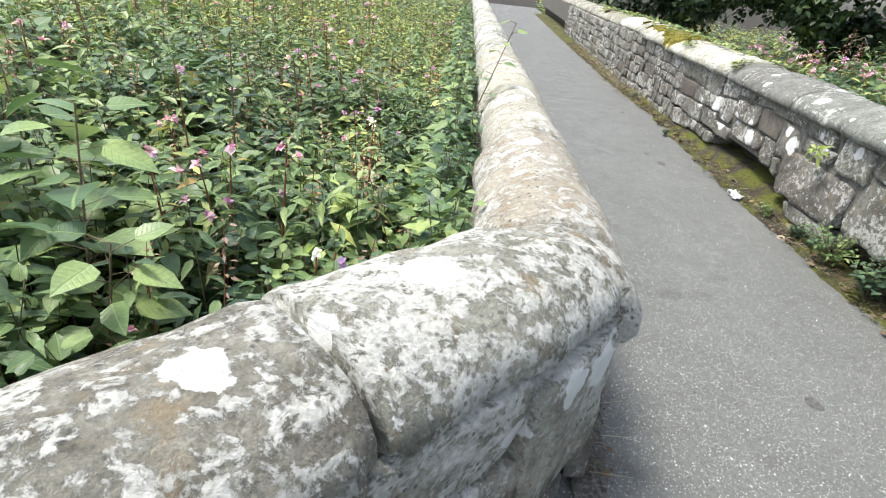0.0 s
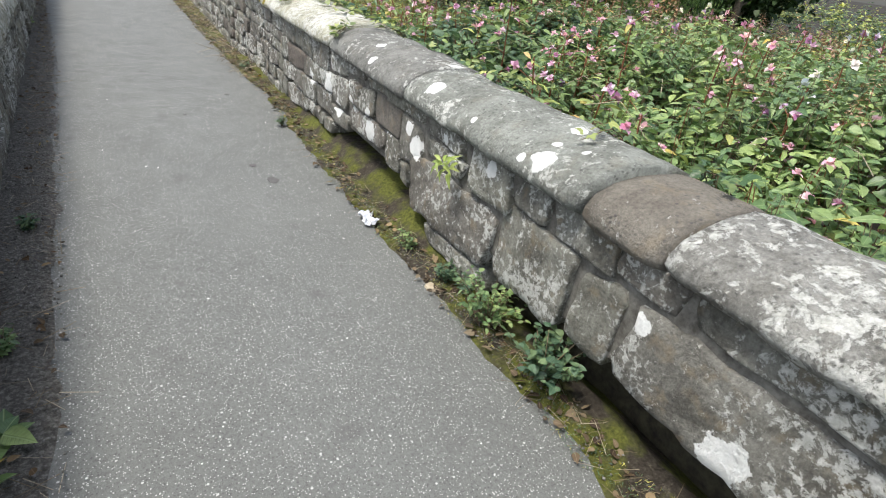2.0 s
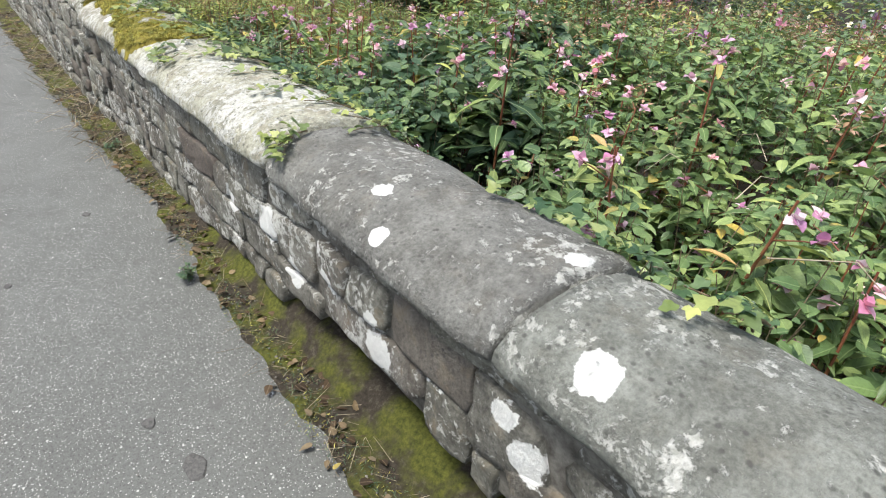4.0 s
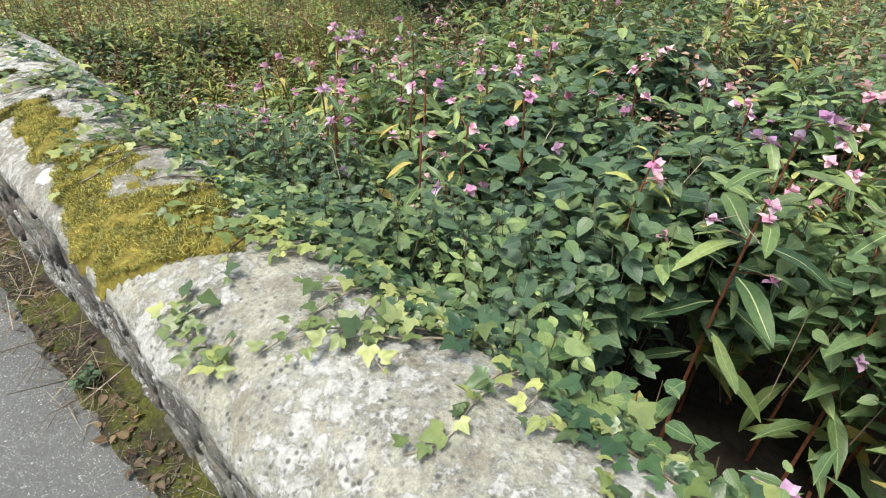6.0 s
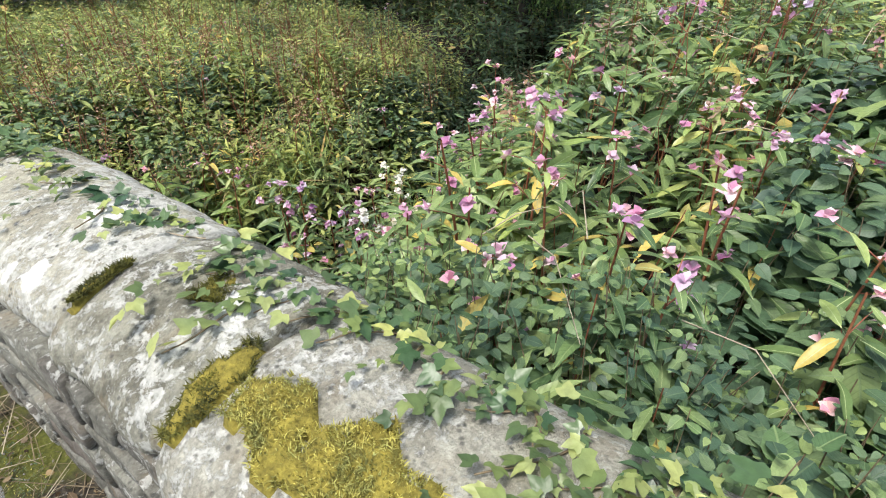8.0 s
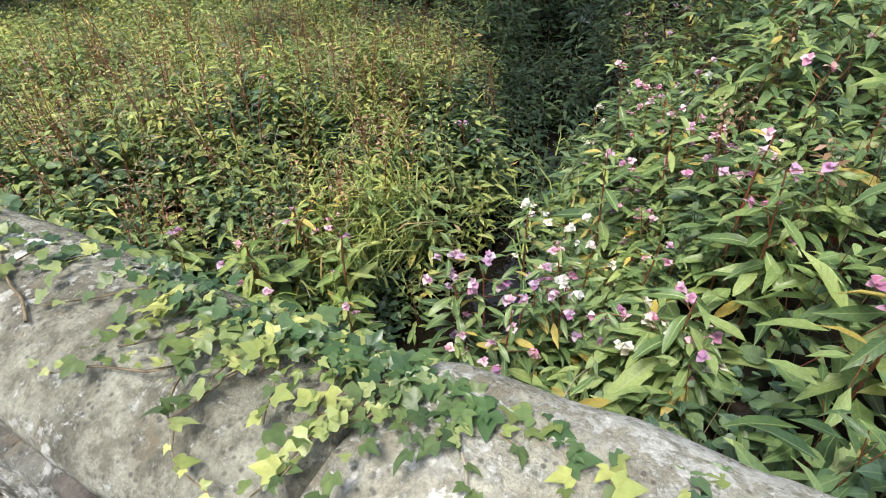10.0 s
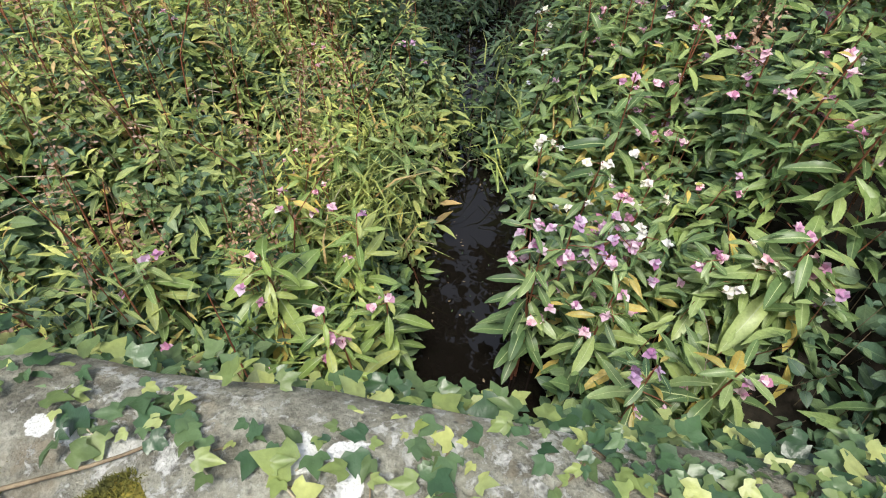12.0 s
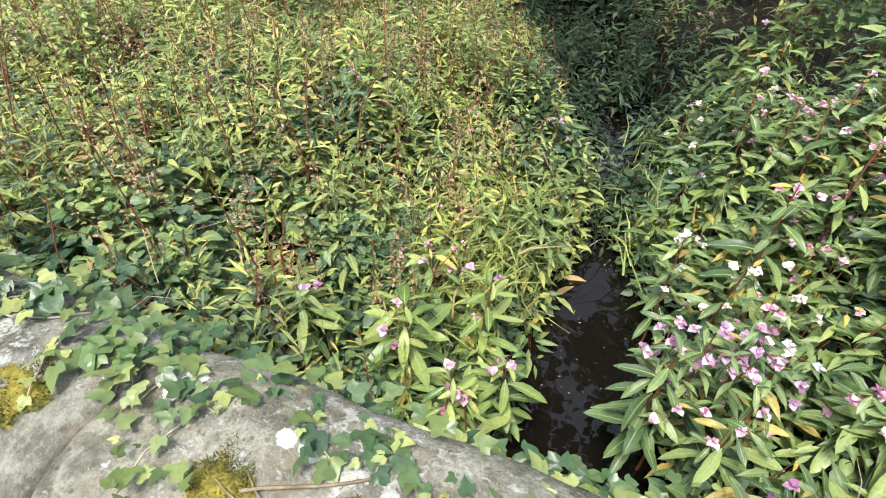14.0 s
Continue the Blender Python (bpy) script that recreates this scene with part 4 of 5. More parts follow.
# ---- balsam plants ----


def petal_flower(name, seed, mat):
    """A cluster of hooded blossoms with spreading lips."""
    r = np.random.default_rng(seed)
    at, yaw, pitch, size = [], [], [], []
    for b in range(1):
        c = r.normal(0, 0.004, 3)
        a = r.uniform(0, 6.28)
        for da, pi, s in ((0, 1.1, 0.020), (0.7, 0.1, 0.026), (-0.7, 0.1, 0.026), (2.6, 0.9, 0.018), (-2.6, 0.9, 0.018), (3.14, -0.4, 0.016)):
            at.append(c), yaw.append(a + da), pitch.append(pi), size.append(s * 1.65)
    n = len(at)
    wide = (OVATE[0] * np.array([1.5, 1, 1.6]), OVATE[1])
    return leaf_cloud(name, wide, np.array(at), np.array(yaw), np.array(pitch), r.normal(0, 0.2, n), np.array(size), [mat])


FLOWERS = [petal_flower("flower", 50 + i, M_PETAL_WHITE if i == 4 else M_PETAL) for i in range(5)]
def fine_leaf(mat, sag, cup, width, seed):
    """A long serrated leaf with a pale midrib, one unit long."""
    g = random.Random(seed)
    n = 9
    vs, fs, idx = [], [], []
    for i in range(n + 1):
        t = i / n
        w = width * math.sin(math.pi * min(1, t * 0.92 + 0.03)) ** 0.8 * (1 if i % 2 else 0.93) * (0 if i in (0, n) else 1)
        z = -sag * t * t + 0.012 * math.sin(t * 9 + seed)
        wave = 0.012 * g.uniform(-1, 1)
        vs += [(-w, t + 0.02, z + cup * w + wave), (0, t, z), (w, t + 0.02, z + cup * w - wave)]
    for i in range(n):
        a = i * 3
        fs += [(a, a + 1, a + 4, a + 3), (a + 1, a + 2, a + 5, a + 4)]
        idx += [0, 0]
    for i in range(n):
        a = len(vs)
        p, q = vs[i * 3 + 1], vs[i * 3 + 4]
        k = 0.011 * (1 - i / n) + 0.002
        vs += [(-k, p[1], p[2] + 0.006), (k, p[1], p[2] + 0.006), (k * 0.85, q[1], q[2] + 0.006), (-k * 0.85, q[1], q[2] + 0.006)]
        fs.append((a, a + 1, a + 2, a + 3))
        idx.append(1)
    return raw_mesh("leaf", vs, fs, [mat, M_VEIN], idx, smooth=True)


LEAF_MESHES = [fine_leaf(M_BALSAM, 0.12 + 0.09 * i, 0.1 + 0.16 * (i % 3), 0.135 + 0.015 * (i % 2), i) for i in range(6)]
SUNLIT_LEAVES = [fine_leaf(M_BALSAM_SUNLIT, 0.12 + 0.09 * i, 0.1 + 0.16 * (i % 3), 0.135 + 0.015 * (i % 2), i) for i in range(6)]


def balsam(m, height, seed, single=False, leaf=0.15, blooms=4, white=False, yellow=False, pale=False):
    """A balsam plant: a red jointed stem, whorls of lance-shaped leaves and pink blossoms near the top."""
    r = random.Random(seed)
    root = empty("balsam_plant", m, "tall balsam with a red stem, lance-shaped green leaves and %s flowers" % ("white" if white else "pink"), "plant", "balsam plants beyond the parapet")
    bend = [r.uniform(-0.07, 0.07) * height, r.uniform(-0.07, 0.07) * height]

    def stem_at(t):
        return Vector((bend[0] * t * t, bend[1] * t * t, height * t))

    lines = [([stem_at(i / 6) for i in range(7)], 0.012, 0.004)]
    at, yaw, pitch, size = [], [], [], []
    tips = [stem_at(1.0)]
    levels = 8 if single else 9
    for k in range(levels):
        t = 1 - 0.012 - k * 0.085
        if t < 0.15:
            break
        p = stem_at(t)
        s = leaf * min(1.0, 0.45 + 0.14 * k) * r.uniform(0.85, 1.1)
        for w in range(3):
            a = k * 1.05 + w * 2.094 + r.uniform(-0.25, 0.25)
            at.append(p + Vector((-math.sin(a), math.cos(a), 0)) * 0.03), yaw.append(a), pitch.append(r.uniform(-0.35, 0.35) - 0.03 * k + 0.15), size.append(s * r.uniform(0.8, 1.15))
        if 1 <= k <= 6 and k % 2 == 1 or (k < 5 and blooms > 3):
            a = r.uniform(0, 6.28)
            out = Vector((-math.sin(a), math.cos(a), 0.5)) * r.uniform(0.08, 0.17)
            lines.append(([p, p + out * 0.6, p + out + Vector((0, 0, -0.01))], 0.003, 0.0015))
            tips.append(p + out)
            for _ in range(2):
                at.append(p + out * 0.7), yaw.append(r.uniform(0, 6.28)), pitch.append(r.uniform(-0.3, 0.3)), size.append(leaf * 0.45)
    child("stem", tubes("stem", lines, [M_STEM_RED]), root, "reddish jointed stem")
    n = len(at)
    mat = M_OLIVE if yellow else M_BALSAM
    if single:
        for p, a, b, s in zip(at, yaw, pitch, size):
            child("leaf", r.choice(SUNLIT_LEAVES if pale else LEAF_MESHES), root, at=Matrix.Translation(p) @ Euler((b, r.uniform(-0.4, 0.4), a)).to_matrix().to_4x4() @ Matrix.Scale(s, 4))
    else:
        child("foliage", leaf_cloud("foliage", LANCE, np.array(at), np.array(yaw), np.array(pitch), np.array([r.gauss(0, 0.3) for _ in range(n)]), np.array(size), [mat]), root)
    for i in range(int(blooms * 1.6)):
        p = tips[i % len(tips)] + Vector((r.uniform(-0.04, 0.04), r.uniform(-0.04, 0.04), r.uniform(-0.05, 0.02)))
        child("flower", FLOWERS[4] if white else FLOWERS[r.randrange(4)], root, at=Matrix.Translation(p) @ pose(0, 0, 0, r.uniform(-30, 30), r.uniform(-30, 30), r.uniform(0, 360)))
    return root


STANDING = [
    # x, y, height of the tip, leaf length, blooms, white, in single leaves
    (1.75, 7.68, -0.40, 0.21, 2, False, True), (1.45, 7.35, -0.52, 0.17, 2, False, True), (2.3, 7.75, -0.5, 0.16, 2, False, True), (1.0, 7.95, -0.45, 0.16, 1, False, True), (1.5, 8.2, -0.35, 0.15, 1, False, True), (2.15, 7.35, -0.58, 0.16, 2, False, True), (1.4, 7.15, -0.68, 0.18, 3, False, True), (1.15, 7.65, -0.6, 0.17, 1, False, True), (1.15, 7.0, -0.75, 0.17, 2, False, True), (1.9, 7.1, -0.85, 0.16, 2, False, True),
    (1.7, 4.15, 0.78, 0.18, 7, False, True), (2.0, 4.35, 0.72, 0.15, 6, False, True), (1.15, 3.95, 0.50, 0.16, 5, False, True), (2.4, 4.8, 0.42, 0.15, 4, False, True), (1.42, 3.7, 0.66, 0.15, 5, False, True),
    (2.25, 3.1, 0.62, 0.15, 4, False, True), (1.3, 2.95, 0.64, 0.14, 3, False, True), (1.75, 1.7, 0.98, 0.19, 7, False, True), (2.0, 1.35, 0.72, 0.17, 4, False, True),
    (1.72, 5.95, -0.42, 0.17, 4, False, True), (1.95, 5.1, -0.10, 0.24, 2, False, True), (1.38, 5.45, -0.28, 0.20, 3, False, True), (3.2, 5.75, -0.1, 0.17, 3, False, True), (3.3, 5.15, 0.02, 0.17, 2, False, True),
    (3.0, 6.25, -0.55, 0.15, 5, True, True), (2.5, 5.7, -0.40, 0.15, 5, True, False), (5.2, 6.3, -0.7, 0.13, 6, True, False),
    (2.2, -0.25, 0.85, 0.17, 5, False, True), (1.97, -0.65, 0.50, 0.17, 5, False, True), (2.0, 0.55, 0.95, 0.18, 6, False, True), (1.79, 0.4, 0.42, 0.17, 4, False, True), (1.5, -1.3, 0.42, 0.17, 4, False, True),
    (2.7, 1.6, 0.85, 0.15, 5, False, True), (2.6, -0.2, 0.55, 0.15, 6, False, False), (1.25, -1.9, 0.45, 0.16, 4, False, True), (2.9, 2.1, 0.62, 0.15, 5, False, False),
]
nearby = random.Random(3)
for _ in range(16):
    STANDING.append((nearby.uniform(0.85, 2.6), nearby.uniform(-2.6, 1.6), nearby.uniform(0.50, 0.72), 0.17, 4, False, nearby.random() < 0.6))
for _ in range(18):
    STANDING.append((nearby.uniform(1.2, 3.6), nearby.uniform(4.9, 6.3), nearby.uniform(-0.5, -0.25), 0.16, 5, nearby.random() < 0.25, nearby.random() < 0.6))
for _ in range(9):
    STANDING.append((nearby.uniform(2.8, 4.6), nearby.uniform(4.5, 5.9), nearby.uniform(-0.1, 0.15), 0.16, 5, nearby.random() < 0.2, True))
for _ in range(13):
    STANDING.append((nearby.uniform(1.1, 2.9), nearby.uniform(2.4, 4.2), nearby.uniform(0.55, 0.80), 0.17, 4, False, True))
for i, (x, y, top, leaf, blooms, white, single) in enumerate(STANDING):
    foot = max(float(ground_z(x, y)), WATER_Z - 0.05) - 0.03
    # pale plants take the leaf copy with sunlight in its colour
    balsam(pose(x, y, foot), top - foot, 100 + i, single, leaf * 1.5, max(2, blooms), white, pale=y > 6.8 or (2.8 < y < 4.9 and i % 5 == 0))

kinds = [balsam(pose(3 + 0.7 * i, -3.2 + 0.5 * i, float(ground_z(3 + 0.7 * i, -3.2 + 0.5 * i)) - 0.03), 1.25, 200 + i, False, 0.20, 2 + i % 2, i == 5, i == 3) for i in range(7)]
r = random.Random(21)
placed = 0
while placed < 190:
    x, y = r.uniform(0.9, 11), r.uniform(-4, 13)
    if y > 7 and (x < 2.5 or r.random() < 0.62):
        continue
    if not bool(off_water(x, y)) or abs(y - float(stream_y(x))) < 0.35 or math.hypot(x - 11.6, y - 8.9) < 1.0:
        continue
    foot = float(ground_z(x, y)) - 0.03
    top = float(canopy_z(x, y)) + r.uniform(0.0, 0.22)
    s = (top - foot) / 1.25
    if s < 0.4:
        continue
    ob = copy_thing(r.choice(kinds), pose(x, y, foot, r.uniform(-5, 5), r.uniform(-5, 5), r.uniform(0, 360)))
    ob.scale = (min(1.1, s * 1.1), min(1.1, s * 1.1), s)
    placed += 1
placed = 0
while placed < 44:
    x, y = r.uniform(-7, -2.4), r.uniform(-4, 8)
    if not bool(behind_left(x, y)):
        continue
    top = float(left_top(x, y)) + r.uniform(0.0, 0.2)
    ob = copy_thing(r.choice(kinds), pose(x, y, -0.58, r.uniform(-5, 5), r.uniform(-5, 5), r.uniform(0, 360)))
    s = (top + 0.58) / 1.25
    ob.scale = (s, s, s)
    placed += 1

placed = 0
while placed < 15:
    x, y = r.uniform(-3.6, -2.25), r.uniform(-2.0, 1.6)
    if not bool(behind_left(x, y)):
        continue
    ob = copy_thing(r.choice(kinds), pose(x, y, -0.58, r.uniform(-5, 5), r.uniform(-5, 5), r.uniform(0, 360)))
    s = (float(left_top(x, y)) + r.uniform(0.12, 0.34) + 0.58) / 1.25
    ob.scale = (0.8, 0.8, s)
    placed += 1

strewn_at = scatter(300, 0.6, 5.5, 6.0, 7.6, lambda x, y: np.abs(y - stream_y(x)) < 0.75)
n_f = len(strewn_at)
tagged(new("floating_leaves", leaf_cloud("floating_leaves", SIMPLE, np.column_stack([strewn_at, np.full(n_f, WATER_Z + 0.006)]), rng.uniform(0, 6.28, n_f), rng.normal(0, 0.05, n_f), rng.normal(0, 0.1, n_f), rng.uniform(0.012, 0.035, n_f), [M_STEM, M_SHADE], rng.choice(2, n_f))),
       "small leaves and scraps floating on the stream", "litter", kind="stuff")

# ---- trees beyond the stream ----


def tree(name, label, x, y, height, spread, n, mat, shape, size, seed, droop):
    g = np.random.default_rng(seed)
    rr = random.Random(seed)
    z0 = float(ground_z(x, y)) - 0.1
    root = empty(name, pose(x, y, z0), label, "tree")
    child("trunk", tubes("trunk", [([(0, 0, 0), (0.1, 0.05, height * 0.3), (0.0, 0.15, height * 0.6), (0.1, 0, height * 0.95)], 0.16, 0.03)], [M_BARK], 6), root, "dark trunk")
    tips = []
    for i in range(16):
        a, t = rr.uniform(0, 6.28), rr.uniform(0.12, 0.9)
        rad = spread * (1.1 - 0.5 * t) * rr.uniform(0.6, 1.0)
        e = Vector((math.cos(a) * rad, math.sin(a) * rad, height * t + 0.25 * rad))
        child("limb", tubes("limb", [([(0.05, 0.05, height * t * 0.8), e * 0.55 + Vector((0, 0, height * t * 0.45)), e], 0.05, 0.01)], [M_BARK], 5), root)
        tips.append(e)
    c = np.array([list(t) for t in tips])[g.integers(0, len(tips), n)]
    k = g.uniform(0.25, 1.05, n)[:, None]
    at = c * np.array([1, 1, 1]) * np.concatenate([k, k, 0.75 + 0.25 * k], 1) + g.normal(0, 0.28, (n, 3))
    at[:, 2] -= np.abs(g.normal(0, 0.5, n)) * droop
    at[:, 2] = np.maximum(at[:, 2], g.uniform(0.1, 1.2, n))
    child("crown", leaf_cloud("crown", shape, at, g.uniform(0, 6.28, n), g.normal(-0.5 * droop - 0.2, 0.4, n), g.normal(0, 0.5, n), g.uniform(0.7, 1.2, n) * size, [mat]), root, kind="stuff")
    return root


tree("willow", "bushy green willow drooping over the dark stream", 12.0, 9.9, 6.0, 2.6, 22000, M_WILLOW, NARROW, 0.18, 3, 1.3)
for i, (x, y, h, sp) in enumerate([(13.2, 13.6, 8.5, 3.2), (9.0, 17.0, 8.0, 3.0), (17.5, 10.5, 10.0, 3.6), (5.0, 20.0, 8.0, 3.0)]):
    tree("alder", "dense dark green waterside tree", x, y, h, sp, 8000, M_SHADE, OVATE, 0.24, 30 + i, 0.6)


def overhanging_tree():
    """An alder on the far bank whose limbs reach high over the stream."""
    g = np.random.default_rng(77)
    rr = random.Random(77)
    x, y = 10.6, 12.2
    root = empty("alder", pose(x, y, float(ground_z(x, y)) - 0.1), "tall dark alder leaning over the stream", "tree")
    child("trunk", tubes("trunk", [([(0, 0, 0), (-0.3, -0.4, 2.5), (-0.8, -1.2, 5.0), (-1.4, -2.2, 7.0)], 0.2, 0.08)], [M_BARK], 7), root, "dark leaning trunk")
    tips = []
    for i in range(14):
        e = Vector((rr.uniform(-6.4, -0.5), rr.uniform(-7.5, -0.5), rr.uniform(6.2, 8.6)))
        child("limb", tubes("limb", [([(-0.9, -1.4, 5.3), Vector((-0.9, -1.4, 5.3)).lerp(e, 0.5) + Vector((0, 0, 0.5)), e], 0.07, 0.015)], [M_BARK], 5), root)
        tips.append(e)
    low = [Vector((rr.uniform(-1.6, 1.8), rr.uniform(-1.2, 1.5), rr.uniform(0.8, 3.5))) for _ in range(9)]
    c = np.array([list(t) for t in tips + low])[g.integers(0, len(tips) + len(low), 9000)]
    at = c + g.normal(0, 0.5, (9000, 3))
    at[:, 2] = np.maximum(at[:, 2], 0.3)
    gap = np.hypot(at[:, 0] + 0.7, at[:, 1] + 4.5) < 1.5
    at[gap, 2] = 2.0 + 0.1 * at[gap, 2]
    at[gap, 1] += 4.5
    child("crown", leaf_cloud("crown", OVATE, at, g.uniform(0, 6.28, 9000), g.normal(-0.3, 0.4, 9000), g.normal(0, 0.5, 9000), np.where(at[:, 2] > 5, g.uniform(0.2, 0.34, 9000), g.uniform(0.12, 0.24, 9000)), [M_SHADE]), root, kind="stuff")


overhanging_tree()

# straws and grasses on the banks
straws = random.Random(5)
lines = []
for _ in range(90):
    x, y = (straws.uniform(0.7, 4.5), straws.uniform(6.9, 10)) if straws.random() < 0.6 else (straws.uniform(0.8, 3.5), straws.uniform(-2, 6))
    z = float(canopy_z(x, y)) + straws.uniform(-0.1, 0.08)
    a, n = straws.uniform(0, 6.28), straws.uniform(0.2, 0.5)
    d = Vector((math.cos(a), math.sin(a), 0))
    lines.append(([(x, y, z), Vector((x, y, z + 0.07)) + d * n * 0.5, Vector((x, y, z + straws.uniform(-0.08, 0.1))) + d * n], 0.003, 0.0015))
tall = []
for _ in range(170):
    x, y = straws.uniform(0.8, 6.5), straws.uniform(7.5, 12)
    z, n = float(canopy_z(x, y)), straws.uniform(0.25, 0.75)
    u, v = straws.gauss(0, 0.12), straws.gauss(0, 0.12)
    tall.append(([(x, y, z - 0.5), (x + u * 0.5, y + v * 0.5, z + n * 0.3), (x + u * 1.6, y + v * 1.6, z + n)], 0.006, 0.0025))
tagged(new("tall_stems", tubes("tall_stems", tall, [M_STEM_RED], 4)), "tall brown-red bare stems standing above the willowherb", "undergrowth", kind="stuff")
tagged(new("dry_stalks", tubes("dry_stalks", lines, [M_TWIG], 3)), "pale dry stalks lying across the plants", "undergrowth", kind="stuff")
g_at = np.concatenate([rng.normal((2.9, 7.45), (0.28, 0.16), (170, 2)), rng.normal((2.5, 7.8), (0.4, 0.2), (150, 2)), rng.normal((4.6, 6.5), (0.5, 0.2), (90, 2))])
n_g = len(g_at)
tagged(new("grass", leaf_cloud("grass", (BLADE[0] * np.array([0.7, 1, 2.6]), BLADE[1]), np.column_stack([g_at, canopy_z(g_at[:, 0], g_at[:, 1]) - 0.25]), rng.uniform(0, 6.28, n_g), rng.uniform(0.3, 1.3, n_g), rng.normal(0, 0.3, n_g), rng.uniform(0.3, 0.55, n_g), [M_OLIVE, M_BALSAM_SUNLIT], rng.choice(2, n_g))),
       "drooping yellow-green grass beside the water", "grass", kind="stuff")

# ---- coping plants and moss ----


def coping_top(x, y=3.0):
    """The height of the right coping over its width."""
    return COPING_Z - coping_drop(y) + np.interp(x, [-0.04, -0.02, 0.0, 0.07, 0.16, 0.26, 0.35, 0.43, 0.485, 0.5], [0.05, 0.08, 0.10, 0.135, 0.155, 0.16, 0.15, 0.12, 0.08, 0.03])


def moss_cushion(x0, x1, y0, y1, inside, n, height, name="moss_cushion", label="thick yellow-green cushion of moss on the coping", mat=M_MOSS, base=coping_top, blade=0.02):
    root = empty(name, pose(0, 0, 0), label, "moss")
    p = scatter(n, x0, x1, y0, y1, inside)
    lump = np.array([noise.noise(Vector((a * 9, b * 9, 1))) for a, b in p]) * 0.012
    z = base(p[:, 0], p[:, 1]) + height * 0.55 + lump
    m = len(p)
    child("tuft", leaf_cloud("tuft", (BLADE[0] * np.array([3.2, 1, 1]), BLADE[1]), np.column_stack([p, z - 0.006]), rng.uniform(0, 6.28, m), rng.normal(0.55, 0.45, m), rng.normal(0, 0.5, m), rng.uniform(0.6, 1.3, m) * blade, [mat]), root, kind="stuff")
    xs, ys = np.arange(x0, x1 + 0.001, 0.02), np.arange(y0, y1 + 0.001, 0.02)
    gx, gy = np.meshgrid(xs, ys)
    ok = inside(gx.ravel(), gy.ravel()).reshape(gx.shape)
    gz = base(gx, gy) + np.where(ok, height * 0.4, -0.03) + 0.004 * np.sin(gx * 60) * np.sin(gy * 50)
    nx, ny = len(xs), len(ys)
    i = (np.arange(ny - 1)[:, None] * nx + np.arange(nx - 1)[None, :])
    cell = ok[:-1, :-1] | ok[1:, :-1] | ok[:-1, 1:] | ok[1:, 1:]
    i = i[cell]
    f = np.stack([i, i + 1, i + nx + 1, i + nx], -1)
    child("cushion", raw_mesh("cushion", np.stack([gx, gy, gz], -1).reshape(-1, 3), f, [M_MOSS_BASE], smooth=True), root)
    return root


def yellow_moss(x, y):
    back = np.interp(y, [2.46, 2.52, 2.61, 2.77, 2.88, 2.96, 3.1, 3.16, 3.28, 3.42, 3.62, 3.85, 3.92], [0.26, 0.30, 0.34, 0.34, 0.33, 0.25, 0.23, 0.30, 0.30, 0.20, 0.21, 0.22, 0.16])
    front = np.interp(y, [2.46, 2.52, 2.6, 2.68, 2.75, 2.9, 3.1, 3.25, 3.55, 3.9], [0.25, 0.17, 0.07, 0.0, -0.02, -0.03, 0.0, 0.04, 0.05, 0.09])
    w = 0.025 * np.sin(y * 23) + 0.02 * np.sin(y * 41 + x * 13)
    bare = np.hypot(x - 0.04, (y - 3.34)) < 0.045
    return (x > front + w * 0.5) & (x < back + w) & (y > 2.46) & (y < 3.92) & ~bare & (np.sin(x * 47 + 1) * np.sin(y * 31 + 2) > -0.93)


moss_cushion(-0.04, 0.38, 2.44, 3.94, yellow_moss, 90000, 0.022, blade=0.013)
for cx, cy, rx, ry in [(0.13, 3.98, 0.12, 0.05), (0.16, 4.47, 0.10, 0.02), (0.25, 7.33, 0.10, 0.07), (0.27, 7.08, 0.05, 0.06), (0.24, 7.85, 0.10, 0.09), (0.12, 7.18, 0.05, 0.05), (0.3, 4.2, 0.07, 0.06)]:
    moss_cushion(cx - rx, cx + rx, cy - ry, cy + ry, lambda x, y, c=(cx, cy, rx, ry): np.hypot((x - c[0]) / c[2], (y - c[1]) / c[3]) + 0.25 * np.sin(x * 60) * np.sin(y * 50) < 0.85, 2600, 0.011,
                 "moss_patch", "small olive moss patch on the coping", M_MOSS_DARK, coping_top, 0.014)

IVY_MESHES = []
for mat in (M_IVY, M_IVY_DARK):
    for bend, wide in ((0.6, 1.0), (1.6, 0.78)):
        IVY_MESHES.append(leaf_cloud("leaf", (IVY[0] * np.array([wide, 1, bend]), IVY[1]), np.zeros((1, 3)), np.zeros(1), np.zeros(1), np.zeros(1), np.ones(1), [mat]))


